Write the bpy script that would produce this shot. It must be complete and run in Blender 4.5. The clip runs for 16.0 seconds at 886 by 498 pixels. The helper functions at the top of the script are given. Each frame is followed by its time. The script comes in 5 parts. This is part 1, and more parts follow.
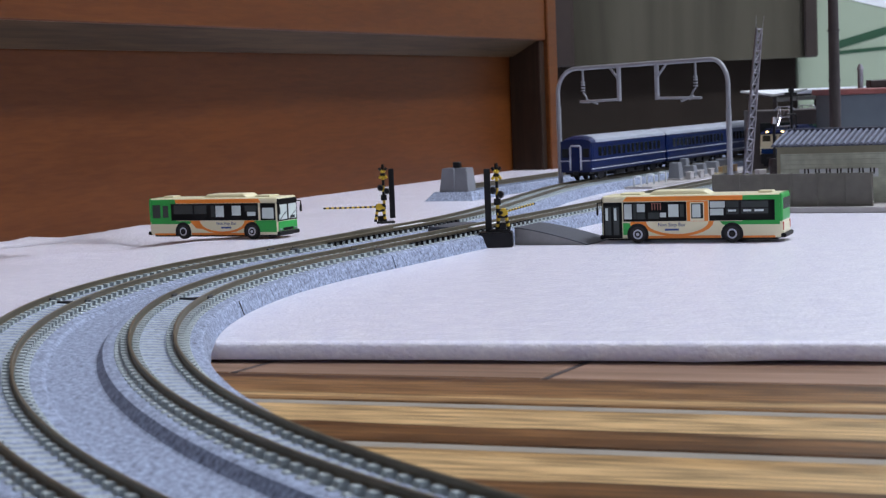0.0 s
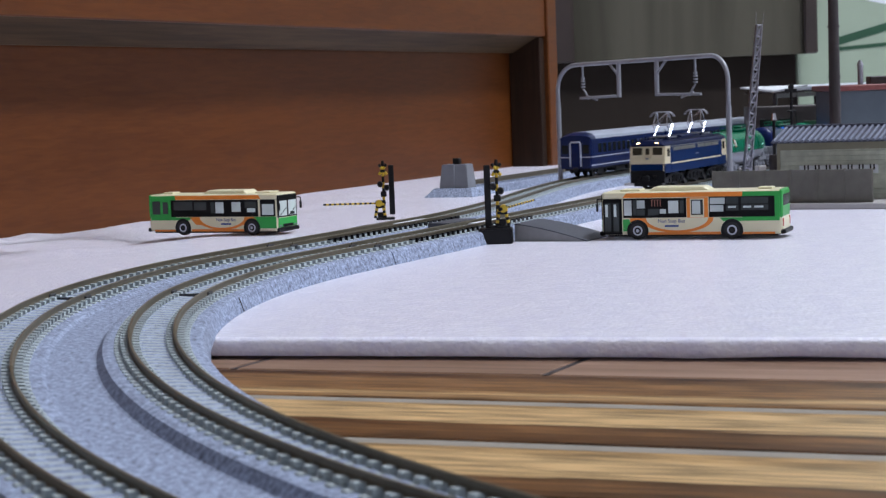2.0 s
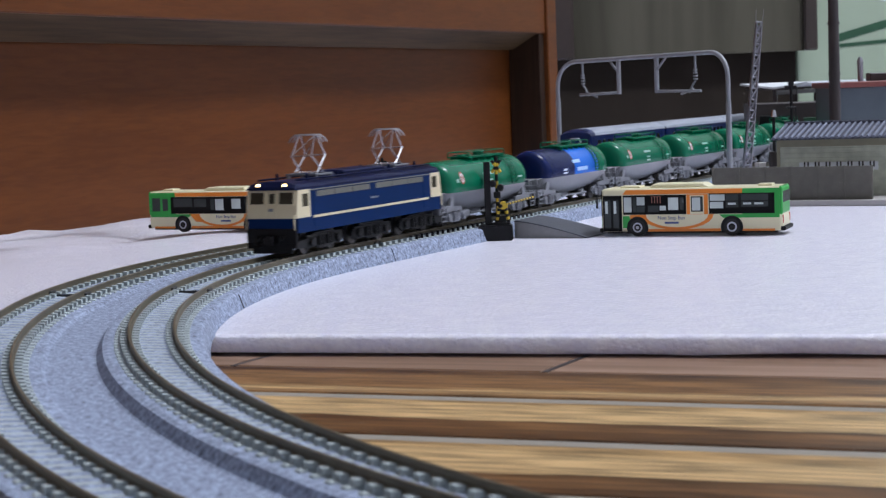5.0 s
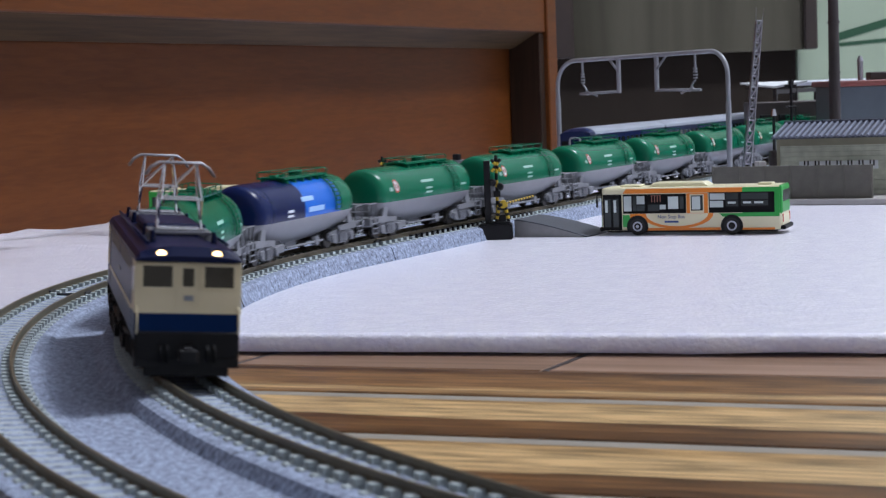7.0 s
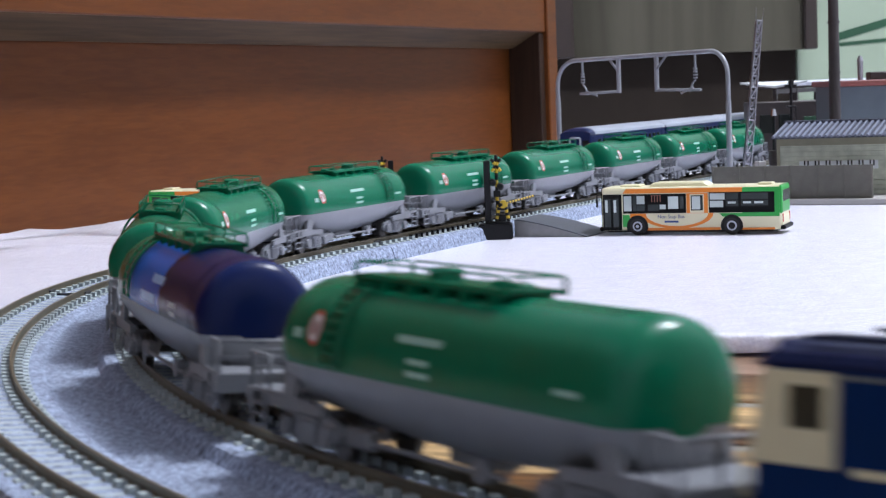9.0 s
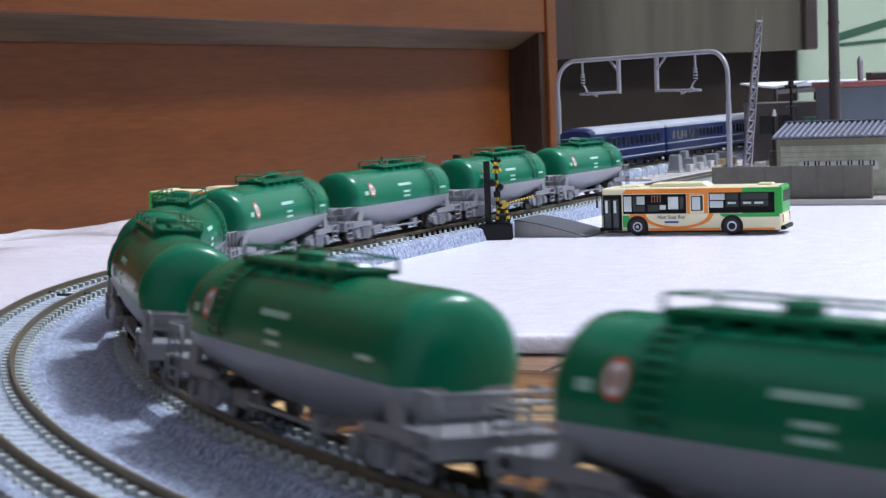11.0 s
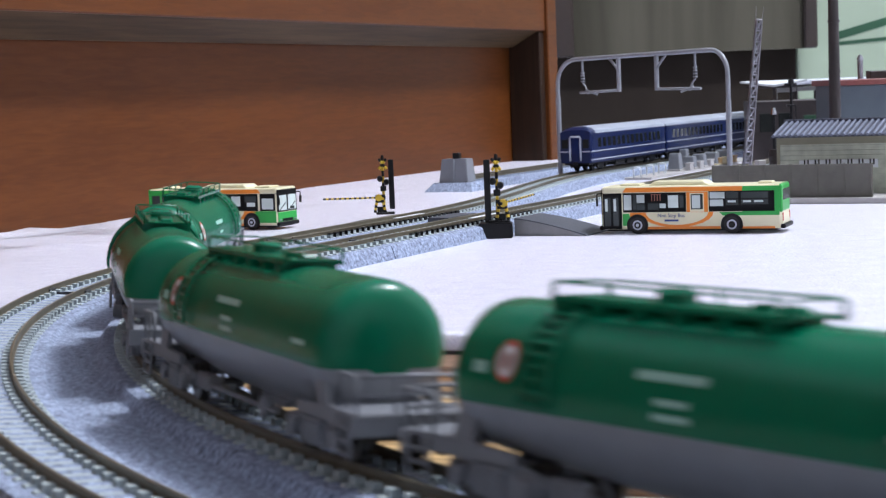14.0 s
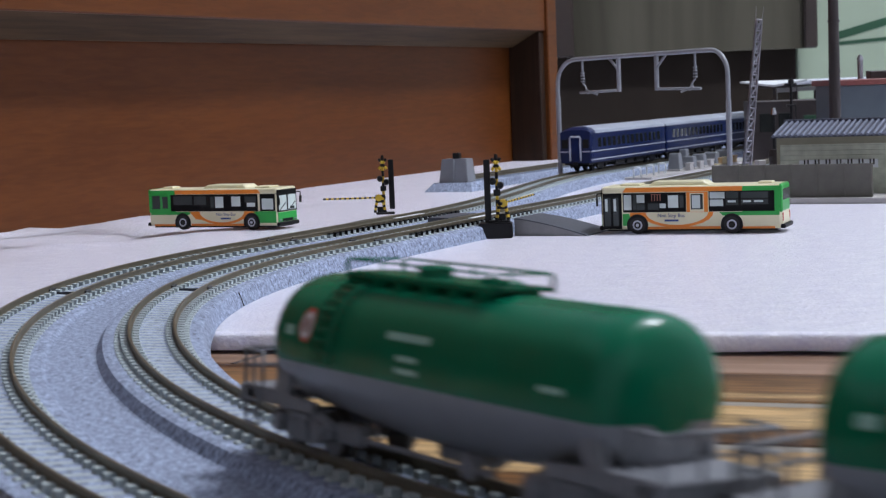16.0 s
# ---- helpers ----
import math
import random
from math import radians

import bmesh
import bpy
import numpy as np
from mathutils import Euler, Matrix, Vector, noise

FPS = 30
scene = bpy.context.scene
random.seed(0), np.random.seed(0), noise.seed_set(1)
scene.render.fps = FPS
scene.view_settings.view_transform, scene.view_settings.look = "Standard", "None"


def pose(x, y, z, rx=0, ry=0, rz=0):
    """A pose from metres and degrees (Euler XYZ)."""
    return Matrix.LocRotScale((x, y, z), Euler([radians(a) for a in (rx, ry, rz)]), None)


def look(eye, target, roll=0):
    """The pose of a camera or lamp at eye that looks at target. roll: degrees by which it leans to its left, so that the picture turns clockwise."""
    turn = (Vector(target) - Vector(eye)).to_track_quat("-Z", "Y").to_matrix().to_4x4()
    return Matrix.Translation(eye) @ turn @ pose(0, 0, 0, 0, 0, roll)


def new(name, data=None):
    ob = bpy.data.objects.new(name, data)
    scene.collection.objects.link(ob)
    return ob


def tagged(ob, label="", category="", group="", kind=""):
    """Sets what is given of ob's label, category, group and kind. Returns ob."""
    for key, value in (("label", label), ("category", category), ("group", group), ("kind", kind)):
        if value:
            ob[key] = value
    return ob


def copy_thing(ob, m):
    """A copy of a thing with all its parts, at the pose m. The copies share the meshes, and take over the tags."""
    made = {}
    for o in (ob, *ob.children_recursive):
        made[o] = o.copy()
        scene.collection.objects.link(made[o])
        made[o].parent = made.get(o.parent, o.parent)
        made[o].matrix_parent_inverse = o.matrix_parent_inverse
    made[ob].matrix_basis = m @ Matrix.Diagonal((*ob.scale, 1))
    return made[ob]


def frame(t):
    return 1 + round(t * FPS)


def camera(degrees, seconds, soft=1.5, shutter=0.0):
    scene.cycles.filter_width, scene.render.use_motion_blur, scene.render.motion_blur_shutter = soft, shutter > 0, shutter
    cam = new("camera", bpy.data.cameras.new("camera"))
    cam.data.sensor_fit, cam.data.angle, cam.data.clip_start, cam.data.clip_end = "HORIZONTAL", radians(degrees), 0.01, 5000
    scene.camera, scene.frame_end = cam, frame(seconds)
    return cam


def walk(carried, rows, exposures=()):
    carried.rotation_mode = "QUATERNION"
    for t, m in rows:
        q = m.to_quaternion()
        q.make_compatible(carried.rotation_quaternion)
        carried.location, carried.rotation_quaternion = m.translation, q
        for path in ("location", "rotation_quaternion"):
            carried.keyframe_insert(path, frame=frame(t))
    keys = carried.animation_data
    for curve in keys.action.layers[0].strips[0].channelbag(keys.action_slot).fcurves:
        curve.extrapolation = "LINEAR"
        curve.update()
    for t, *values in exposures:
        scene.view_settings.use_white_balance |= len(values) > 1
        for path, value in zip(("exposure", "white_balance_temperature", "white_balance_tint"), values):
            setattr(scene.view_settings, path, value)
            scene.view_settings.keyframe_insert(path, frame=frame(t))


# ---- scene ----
# ---- camera ----
EYE = (0.0, 0.0, 0.0551)
cam = camera(28.72, 16.0, soft=1.3, shutter=0.5)
# seconds, degrees by which the lens points below the horizon (the stand sags slowly)
SAG = ((0, 4.836), (0.5, 4.864), (1, 4.916), (1.5, 4.929), (2, 4.957), (2.5, 4.959), (3, 4.978), (3.5, 5.01),
       (4, 5.032), (6.5, 5.09), (7, 5.098), (7.5, 5.116), (8, 5.122), (8.5, 5.135), (9, 5.101), (11.5, 5.086),
       (12, 5.098), (12.5, 5.105), (13, 5.109), (13.5, 5.135), (14, 5.139), (14.5, 5.161), (15, 5.165),
       (15.5, 5.165), (16, 5.139))
walk(cam, [(t, look(EYE, (0, 1, EYE[2] - math.tan(radians(a))), -2.22)) for t, a in SAG],
     exposures=((0, 0.08), (6.5, 0.04), (7.0, 0.05), (7.5, 0.60), (8.0, 0.64), (8.5, 0.56), (9.0, 0.54), (11.5, 0.55), (13.5, 0.55), (14.6, 0.58), (15.2, 0.56), (15.5, 0.58), (15.9, 0.14), (16.0, 0.06)))
cam.data.dof.use_dof, cam.data.dof.focus_distance, cam.data.dof.aperture_fstop = True, 0.60, 80.0

# ---- light: one round ceiling lamp, plain room around ----
world = bpy.data.worlds.new("room_air")
scene.world = world
world.use_nodes = True
world.node_tree.nodes["Background"].inputs[0].default_value = (0.75, 0.8, 1.0, 1)
world.node_tree.nodes["Background"].inputs[1].default_value = 0.06
lamp = new("ceiling_lamp", bpy.data.lights.new("ceiling_lamp", "POINT"))
lamp.data.shadow_soft_size, lamp.data.energy = 0.17, 143
lamp.data.color = (0.87, 0.915, 1.02)
lamp.location = (1.1, 0.8, 1.95)


# ---- materials ----
def mat(name, color, rough=0.5, metal=0.0, scale=400, var=0.12, bump=0.0, bscale=None, spec=0.5, coarse=None, random_tint=0.0):
    """A procedural surface: colour varied at two sizes, fine relief."""
    m = bpy.data.materials.new(name)
    m.use_nodes = True
    nt = m.node_tree
    b = nt.nodes["Principled BSDF"]
    tc = nt.nodes.new("ShaderNodeTexCoord")
    n1 = nt.nodes.new("ShaderNodeTexNoise")
    n1.inputs["Scale"].default_value, n1.inputs["Detail"].default_value = scale, 4
    n2 = nt.nodes.new("ShaderNodeTexNoise")
    n2.inputs["Scale"].default_value = coarse or scale / 9
    add = nt.nodes.new("ShaderNodeMath")
    add.operation = "ADD"
    nt.links.new(tc.outputs["Object"], n1.inputs["Vector"])
    nt.links.new(tc.outputs["Object"], n2.inputs["Vector"])
    nt.links.new(n1.outputs[0], add.inputs[0])
    nt.links.new(n2.outputs[0], add.inputs[1])
    ramp = nt.nodes.new("ShaderNodeValToRGB")
    lo, hi = [c * (1 - var) for c in color], [min(1, c * (1 + var)) for c in color]
    ramp.color_ramp.elements[0].position, ramp.color_ramp.elements[1].position = 0.36, 0.64
    ramp.color_ramp.elements[0].color, ramp.color_ramp.elements[1].color = (*lo, 1), (*hi, 1)
    half = nt.nodes.new("ShaderNodeMath")
    half.operation, half.inputs[1].default_value = "MULTIPLY", 0.5
    nt.links.new(add.outputs[0], half.inputs[0])
    nt.links.new(half.outputs[0], ramp.inputs[0])
    out = ramp.outputs[0]
    if random_tint:
        info = nt.nodes.new("ShaderNodeObjectInfo")
        hsv = nt.nodes.new("ShaderNodeHueSaturation")
        mr = nt.nodes.new("ShaderNodeMapRange")
        mr.inputs[3].default_value, mr.inputs[4].default_value = 1 - random_tint, 1 + random_tint
        nt.links.new(info.outputs["Random"], mr.inputs[0])
        nt.links.new(mr.outputs[0], hsv.inputs["Value"])
        nt.links.new(out, hsv.inputs["Color"])
        out = hsv.outputs[0]
    nt.links.new(out, b.inputs["Base Color"])
    b.inputs["Roughness"].default_value, b.inputs["Metallic"].default_value = rough, metal
    b.inputs["Specular IOR Level"].default_value = spec
    if bump:
        bn = nt.nodes.new("ShaderNodeTexNoise")
        bn.inputs["Scale"].default_value, bn.inputs["Detail"].default_value = bscale or scale * 2, 3
        nt.links.new(tc.outputs["Object"], bn.inputs["Vector"])
        bp = nt.nodes.new("ShaderNodeBump")
        bp.inputs["Strength"].default_value, bp.inputs["Distance"].default_value = 1.0, bump
        nt.links.new(bn.outputs[0], bp.inputs["Height"])
        nt.links.new(bp.outputs[0], b.inputs["Normal"])
    return m


def wood(name, dark, light, axis=(1, 1, 1), turn=0.0, grain=40, rough=0.4, bands=0.0):
    """Wood with long fibres: noise stretched along one way."""
    m = bpy.data.materials.new(name)
    m.use_nodes = True
    nt = m.node_tree
    b = nt.nodes["Principled BSDF"]
    tc = nt.nodes.new("ShaderNodeTexCoord")
    mp = nt.nodes.new("ShaderNodeMapping")
    mp.inputs["Scale"].default_value, mp.inputs["Rotation"].default_value = axis, (0, 0, turn)
    nt.links.new(tc.outputs["Object"], mp.inputs["Vector"])
    info = nt.nodes.new("ShaderNodeObjectInfo")
    sh = nt.nodes.new("ShaderNodeVectorMath")
    nt.links.new(mp.outputs[0], sh.inputs[0])
    nt.links.new(info.outputs["Random"], sh.inputs[1])
    n1 = nt.nodes.new("ShaderNodeTexNoise")
    n1.inputs["Scale"].default_value, n1.inputs["Detail"].default_value, n1.inputs["Distortion"].default_value = grain, 8, 0.6
    n2 = nt.nodes.new("ShaderNodeTexNoise")
    n2.inputs["Scale"].default_value, n2.inputs["Detail"].default_value = grain / 7, 2
    for n in (n1, n2):
        nt.links.new(sh.outputs[0], n.inputs["Vector"])
    mix = nt.nodes.new("ShaderNodeMath")
    mix.operation = "MULTIPLY_ADD"
    mix.inputs[1].default_value = 0.55
    m2 = nt.nodes.new("ShaderNodeMath")
    m2.operation, m2.inputs[1].default_value = "MULTIPLY", 0.45
    nt.links.new(n2.outputs[0], m2.inputs[0])
    nt.links.new(n1.outputs[0], mix.inputs[0])
    nt.links.new(m2.outputs[0], mix.inputs[2])
    ramp = nt.nodes.new("ShaderNodeValToRGB")
    ramp.color_ramp.elements[0].position, ramp.color_ramp.elements[1].position = 0.38, 0.62
    ramp.color_ramp.elements[0].color, ramp.color_ramp.elements[1].color = (*dark, 1), (*light, 1)
    nt.links.new(mix.outputs[0], ramp.inputs[0])
    nt.links.new(ramp.outputs[0], b.inputs["Base Color"])
    b.inputs["Roughness"].default_value, b.inputs["Specular IOR Level"].default_value = rough, 0.22
    bp = nt.nodes.new("ShaderNodeBump")
    bp.inputs["Strength"].default_value, bp.inputs["Distance"].default_value = 0.5, 0.0003
    nt.links.new(mix.outputs[0], bp.inputs["Height"])
    nt.links.new(bp.outputs[0], b.inputs["Normal"])
    return m


def glow(name, color, strength):
    m = bpy.data.materials.new(name)
    m.use_nodes = True
    b = m.node_tree.nodes["Principled BSDF"]
    b.inputs["Emission Color"].default_value, b.inputs["Emission Strength"].default_value = (*color, 1), strength
    return m


def glass(name, color=(1, 1, 1), rough=0.02):
    m = bpy.data.materials.new(name)
    m.use_nodes = True
    b = m.node_tree.nodes["Principled BSDF"]
    b.inputs["Base Color"].default_value = (*color, 1)
    b.inputs["Transmission Weight"].default_value, b.inputs["Roughness"].default_value, b.inputs["IOR"].default_value = 1, rough, 1.05
    return m


M = {
    "foam": mat("white_foam", (0.83, 0.825, 0.985), 0.22, scale=900, var=0.08, bump=0.00055, bscale=640, coarse=160),
    "ballast": mat("grey_ballast", (0.25, 0.295, 0.395), 0.9, scale=1700, var=0.62, bump=0.00006, bscale=1700, coarse=800),
    "sleeper": mat("concrete_sleeper", (0.40, 0.455, 0.455), 0.7, scale=900, var=0.08, random_tint=0.06),
    "rail": mat("rail_brown", (0.155, 0.132, 0.088), 0.45, 0.35, scale=300, var=0.15),
    "black": mat("black_plastic", (0.008, 0.008, 0.0095), 0.4, scale=300, var=0.2, spec=0.25),
    "wall": mat("room_plaster", (0.43, 0.43, 0.45), 0.8, scale=20, var=0.06),
    "wood_red": wood("red_brown_veneer", (0.090, 0.0255, 0.0046), (0.125, 0.0370, 0.0069), (1.4, 1.4, 12), 0, 34, 0.45),
    "wood_dark": wood("dark_veneer", (0.040, 0.023, 0.010), (0.098, 0.060, 0.027), (0.6, 0.6, 20), 0, 30, 0.55),
    "floor_pale": wood("pale_floor", (0.17, 0.098, 0.058), (0.33, 0.21, 0.145), (1.2, 16, 1), 0.285, 16, 0.45),
    "grey": mat("grey_plastic", (0.205, 0.218, 0.238), 0.5, scale=300, var=0.06),
    "green": mat("tank_green", (0.001, 0.138, 0.067), 0.24, scale=120, var=0.05, spec=0.3),
    "blue": mat("loco_blue", (0.0025, 0.020, 0.086), 0.35, scale=120, var=0.06, spec=0.07),
    "cream": mat("cream_paint", (0.66, 0.58, 0.38), 0.4, scale=150, var=0.04),
}

skin = M["foam"].node_tree.nodes["Principled BSDF"].inputs
skin["Subsurface Weight"].default_value, skin["Subsurface Scale"].default_value = 0.6, 0.004
skin["Subsurface Radius"].default_value = (1.0, 1.0, 1.0)


# ---- building helpers ----
def link_mesh(name, bm, material, parent=None, label="", smooth=False):
    me = bpy.data.meshes.new(name)
    bm.to_mesh(me)
    bm.free()
    for mm in (material if isinstance(material, (list, tuple)) else [material]):
        me.materials.append(mm)
    if smooth:
        for f in me.polygons:
            f.use_smooth = True
    ob = new(name, me)
    ob.parent = parent
    if label:
        tagged(ob, label)
    return ob


def part(name, bm, material, parent, label="", smooth=False):
    return link_mesh(name, bm, material, parent, label, smooth)


def thing(name, label, category, m=None, group="", kind=""):
    ob = tagged(new(name), label, category, group, kind)
    if m is not None:
        ob.matrix_basis = m
    return ob


def box(x0, x1, y0, y1, z0, z1, bevel=0.0, bm=None, m=None, mi=0, seg=1):
    """A box, joined to bm when one is given."""
    b = bmesh.new()
    v = [b.verts.new((x, y, z)) for z in (z0, z1) for y in (y0, y1) for x in (x0, x1)]
    for q in ((0, 2, 3, 1), (4, 5, 7, 6), (0, 1, 5, 4), (2, 6, 7, 3), (0, 4, 6, 2), (1, 3, 7, 5)):
        b.faces.new([v[i] for i in q])
    if bevel:
        bmesh.ops.bevel(b, geom=b.edges[:], offset=bevel, segments=seg, profile=0.5, affect="EDGES")
    return merge(b, bm, m, mi)


def merge(b, bm=None, m=None, mi=0):
    for f in b.faces:
        f.material_index = mi
    if m is not None:
        b.transform(m)
    if bm is None:
        return b
    me = bpy.data.meshes.new("tmp")
    b.to_mesh(me)
    b.free()
    bm.from_mesh(me)
    bpy.data.meshes.remove(me)
    return bm


def rod(a, c, r, n=8, r2=None, bm=None, mi=0, cap=True):
    """A round bar from a to c."""
    a, c = Vector(a), Vector(c)
    b = bmesh.new()
    bmesh.ops.create_cone(b, cap_ends=cap, segments=n, radius1=r, radius2=r if r2 is None else r2, depth=(c - a).length)
    q = (c - a).to_track_quat("Z", "Y").to_matrix().to_4x4()
    return merge(b, bm, Matrix.Translation((a + c) / 2) @ q, mi)


def tube(points, r, n=8, bm=None, mi=0):
    """A round bar through several points."""
    b = bm if bm is not None else bmesh.new()
    rings = []
    pts = [Vector(q) for q in points]
    for i, q in enumerate(pts):
        d = (pts[min(i + 1, len(pts) - 1)] - pts[max(i - 1, 0)]).normalized()
        side = d.cross(Vector((0.13, 0.31, 0.94))).normalized()
        up = side.cross(d).normalized()
        rings.append([b.verts.new(q + side * r * math.cos(k * math.tau / n) + up * r * math.sin(k * math.tau / n)) for k in range(n)])
    for i in range(len(rings) - 1):
        for k in range(n):
            f = b.faces.new((rings[i][k], rings[i][(k + 1) % n], rings[i + 1][(k + 1) % n], rings[i + 1][k]))
            f.material_index = mi
            f.smooth = True
    for ring in (rings[0][::-1], rings[-1]):
        f = b.faces.new(ring)
        f.material_index = mi
    return b


def loft(sections, bm=None, mi=0, closed=True, caps=True, smooth=False):
    """A skin over equal rings of points."""
    b = bm if bm is not None else bmesh.new()
    rings = [[b.verts.new(q) for q in ring] for ring in sections]
    n = len(rings[0])
    for i in range(len(rings) - 1):
        for k in range(n if closed else n - 1):
            f = b.faces.new((rings[i][k], rings[i][(k + 1) % n], rings[i + 1][(k + 1) % n], rings[i + 1][k]))
            f.material_index, f.smooth = mi, smooth
    if caps and closed:
        for ring in (rings[0][::-1], rings[-1]):
            f = b.faces.new(ring)
            f.material_index = mi
    return b


def prism(outline, y0, y1, bm=None, mi=0, m=None):
    """An outline in x, z pushed from y0 to y1."""
    b = bmesh.new()
    loft([[(x, y0, z) for x, z in outline], [(x, y1, z) for x, z in outline]], b)
    bmesh.ops.recalc_face_normals(b, faces=b.faces[:])
    return merge(b, bm, m, mi)


# ---- the line of the inner track: straight, easement, then the canted curve ----
TH, TX, TY, R1, A1, R2 = 0.4573, -0.0360, 0.5682, 0.3151, 0.5197, 0.4058
RUN1, RUN2 = R1 * A1, R1 * A1 + R2 * 1.55
GAP, RAIL_TOP, CANT, HALF = 0.033, 0.0075, 0.0008, 0.0048
DX, DY = math.sin(TH), math.cos(TH)
H0 = math.atan2(-DY, -DX)


def arc(x, y, h, r, u):
    return x + r * (math.sin(h + u / r) - math.sin(h)), y - r * (math.cos(h + u / r) - math.cos(h)), h + u / r


def line(s):
    """Place and heading on the inner track's centre, s metres past the end of the straight."""
    if s <= 0:
        return TX - DX * s, TY - DY * s, H0
    if s <= RUN1:
        return arc(TX, TY, H0, R1, s)
    a = arc(TX, TY, H0, R1, RUN1)
    if s <= RUN2:
        return arc(*a, R2, s - RUN1)
    x, y, h = arc(*a, R2, RUN2 - RUN1)
    return x + (s - RUN2) * math.cos(h), y + (s - RUN2) * math.sin(h), h


def at(s, off=0.0, z=0.0):
    """A point beside the line; off is outward, to the right of travel."""
    x, y, h = line(s)
    return Vector((x + off * math.sin(h), y - off * math.cos(h), z))


def ease(a, b, s):
    t = min(1, max(0, (s - a) / (b - a)))
    return t * t * (3 - 2 * t)


def outer(s):
    """The outer track keeps beside the inner one on the curve and leaves it for the station."""
    return GAP + 0.050 * ease(-0.12, -0.46, s)


def cant(s):
    return CANT * min(1, max(0, (s - 0.0) / 0.13))



# ---- room ----
def structure(name, bm, material, label="", smooth=False):
    return tagged(link_mesh(name, bm, material, None, label, smooth), kind="structure")


structure("wall_west", box(-1.62, -1.5, -1.6, 2.6, -0.005, 2.3), M["wall"])
structure("wall_east", box(2.5, 2.62, -1.6, 2.6, -0.005, 2.3), M["wall"])
structure("wall_south", box(-1.5, 2.5, -1.62, -1.5, -0.005, 2.3), M["wall"])
structure("wall_north", box(-1.5, 2.5, 2.52, 2.64, -0.005, 2.3), M["wall"])
structure("ceiling", box(-1.62, 2.62, -1.62, 2.64, 2.3, 2.4), M["wall"])

# floor: a grey-beige base, pale boards with black cross joints, banded slats with grooves between
FLOOR_TURN = math.radians(-20.5)
floor_m = Matrix.Translation((0.0, 0.3725, -0.005)) @ Matrix.Rotation(FLOOR_TURN, 4, "Z")
floor = structure("floor", box(-1.6, 2.6, -1.6, 2.6, -0.012, -0.0053), mat("floor_groove", (0.27, 0.245, 0.20), 0.7, scale=60, var=0.1), "striped wooden floor boards with grey grooves")


def slat_wood(name, stops):
    """Wood whose sapwood and heartwood run as bands along the slat."""
    m = wood(name, (0, 0, 0), (1, 1, 1), (1.1, 17, 1), 0, 8, 0.4)
    nt = m.node_tree
    ramp = next(n for n in nt.nodes if n.type == "VALTORGB")
    e = ramp.color_ramp.elements
    e[0].position, e[0].color = stops[0][0], (*stops[0][1], 1)
    e[1].position, e[1].color = stops[-1][0], (*stops[-1][1], 1)
    for pos, col in stops[1:-1]:
        e.new(pos).color = (*col, 1)
    tc = next(n for n in nt.nodes if n.type == "TEX_COORD")
    sep = nt.nodes.new("ShaderNodeSeparateXYZ")
    nt.links.new(tc.outputs["Object"], sep.inputs[0])
    mr = nt.nodes.new("ShaderNodeMapRange")
    mr.inputs[1].default_value, mr.inputs[2].default_value = -0.017, 0.017
    nt.links.new(sep.outputs[1], mr.inputs[0])
    old = ramp.inputs[0].links[0].from_socket
    mx = nt.nodes.new("ShaderNodeMath")
    mx.operation = "MULTIPLY_ADD"
    mx.inputs[1].default_value = 1.15
    sub = nt.nodes.new("ShaderNodeMath")
    sub.operation, sub.inputs[1].default_value = "SUBTRACT", 0.5
    nt.links.new(old, sub.inputs[0])
    nt.links.new(sub.outputs[0], mx.inputs[0])
    nt.links.new(mr.outputs[0], mx.inputs[2])
    nt.links.new(mx.outputs[0], ramp.inputs[0])
    mp = next(n for n in nt.nodes if n.type == "MAPPING")
    fine = nt.nodes.new("ShaderNodeTexNoise")
    fine.inputs["Scale"].default_value, fine.inputs["Detail"].default_value = 46, 6
    nt.links.new(mp.outputs[0], fine.inputs["Vector"])
    dim = nt.nodes.new("ShaderNodeMapRange")
    dim.inputs[1].default_value, dim.inputs[2].default_value = 0.38, 0.6
    dim.inputs[3].default_value, dim.inputs[4].default_value = 0.36, 1.0
    nt.links.new(fine.outputs[0], dim.inputs[0])
    hsv = nt.nodes.new("ShaderNodeHueSaturation")
    nt.links.new(dim.outputs[0], hsv.inputs["Value"])
    nt.links.new(ramp.outputs[0], hsv.inputs["Color"])
    nt.links.new(hsv.outputs[0], next(n for n in nt.nodes if n.type == "BSDF_PRINCIPLED").inputs["Base Color"])
    return m


SAP, HEART, MID = (0.66, 0.44, 0.205), (0.085, 0.035, 0.010), (0.30, 0.155, 0.06)
M["slat_a"] = slat_wood("slat_wood_near_sap", [(0.05, MID), (0.2, SAP), (0.34, MID), (0.5, (0.26, 0.13, 0.05)), (0.7, MID), (1.05, HEART)])
M["slat_b"] = slat_wood("slat_wood_heart_edge", [(0.0, HEART), (0.25, (0.25, 0.12, 0.042)), (0.36, HEART), (0.43, SAP), (0.85, SAP), (1.1, (0.5, 0.31, 0.13))])


def plank(name, u0, u1, v0, v1, material):
    b = box(u0 - (u0 + u1) / 2, u1 - (u0 + u1) / 2, v0 - (v0 + v1) / 2, v1 - (v0 + v1) / 2, -0.0018, 0, 0.0004)
    ob = part(name, b, material, floor)
    ob.matrix_basis = floor_m @ Matrix.Translation(((u0 + u1) / 2, (v0 + v1) / 2, 0))
    return ob


# ---- white foam sheet, its front edge a little wavy ----
FOAM_A, FOAM_SLOPE = (-0.0552, 0.4121), -0.282


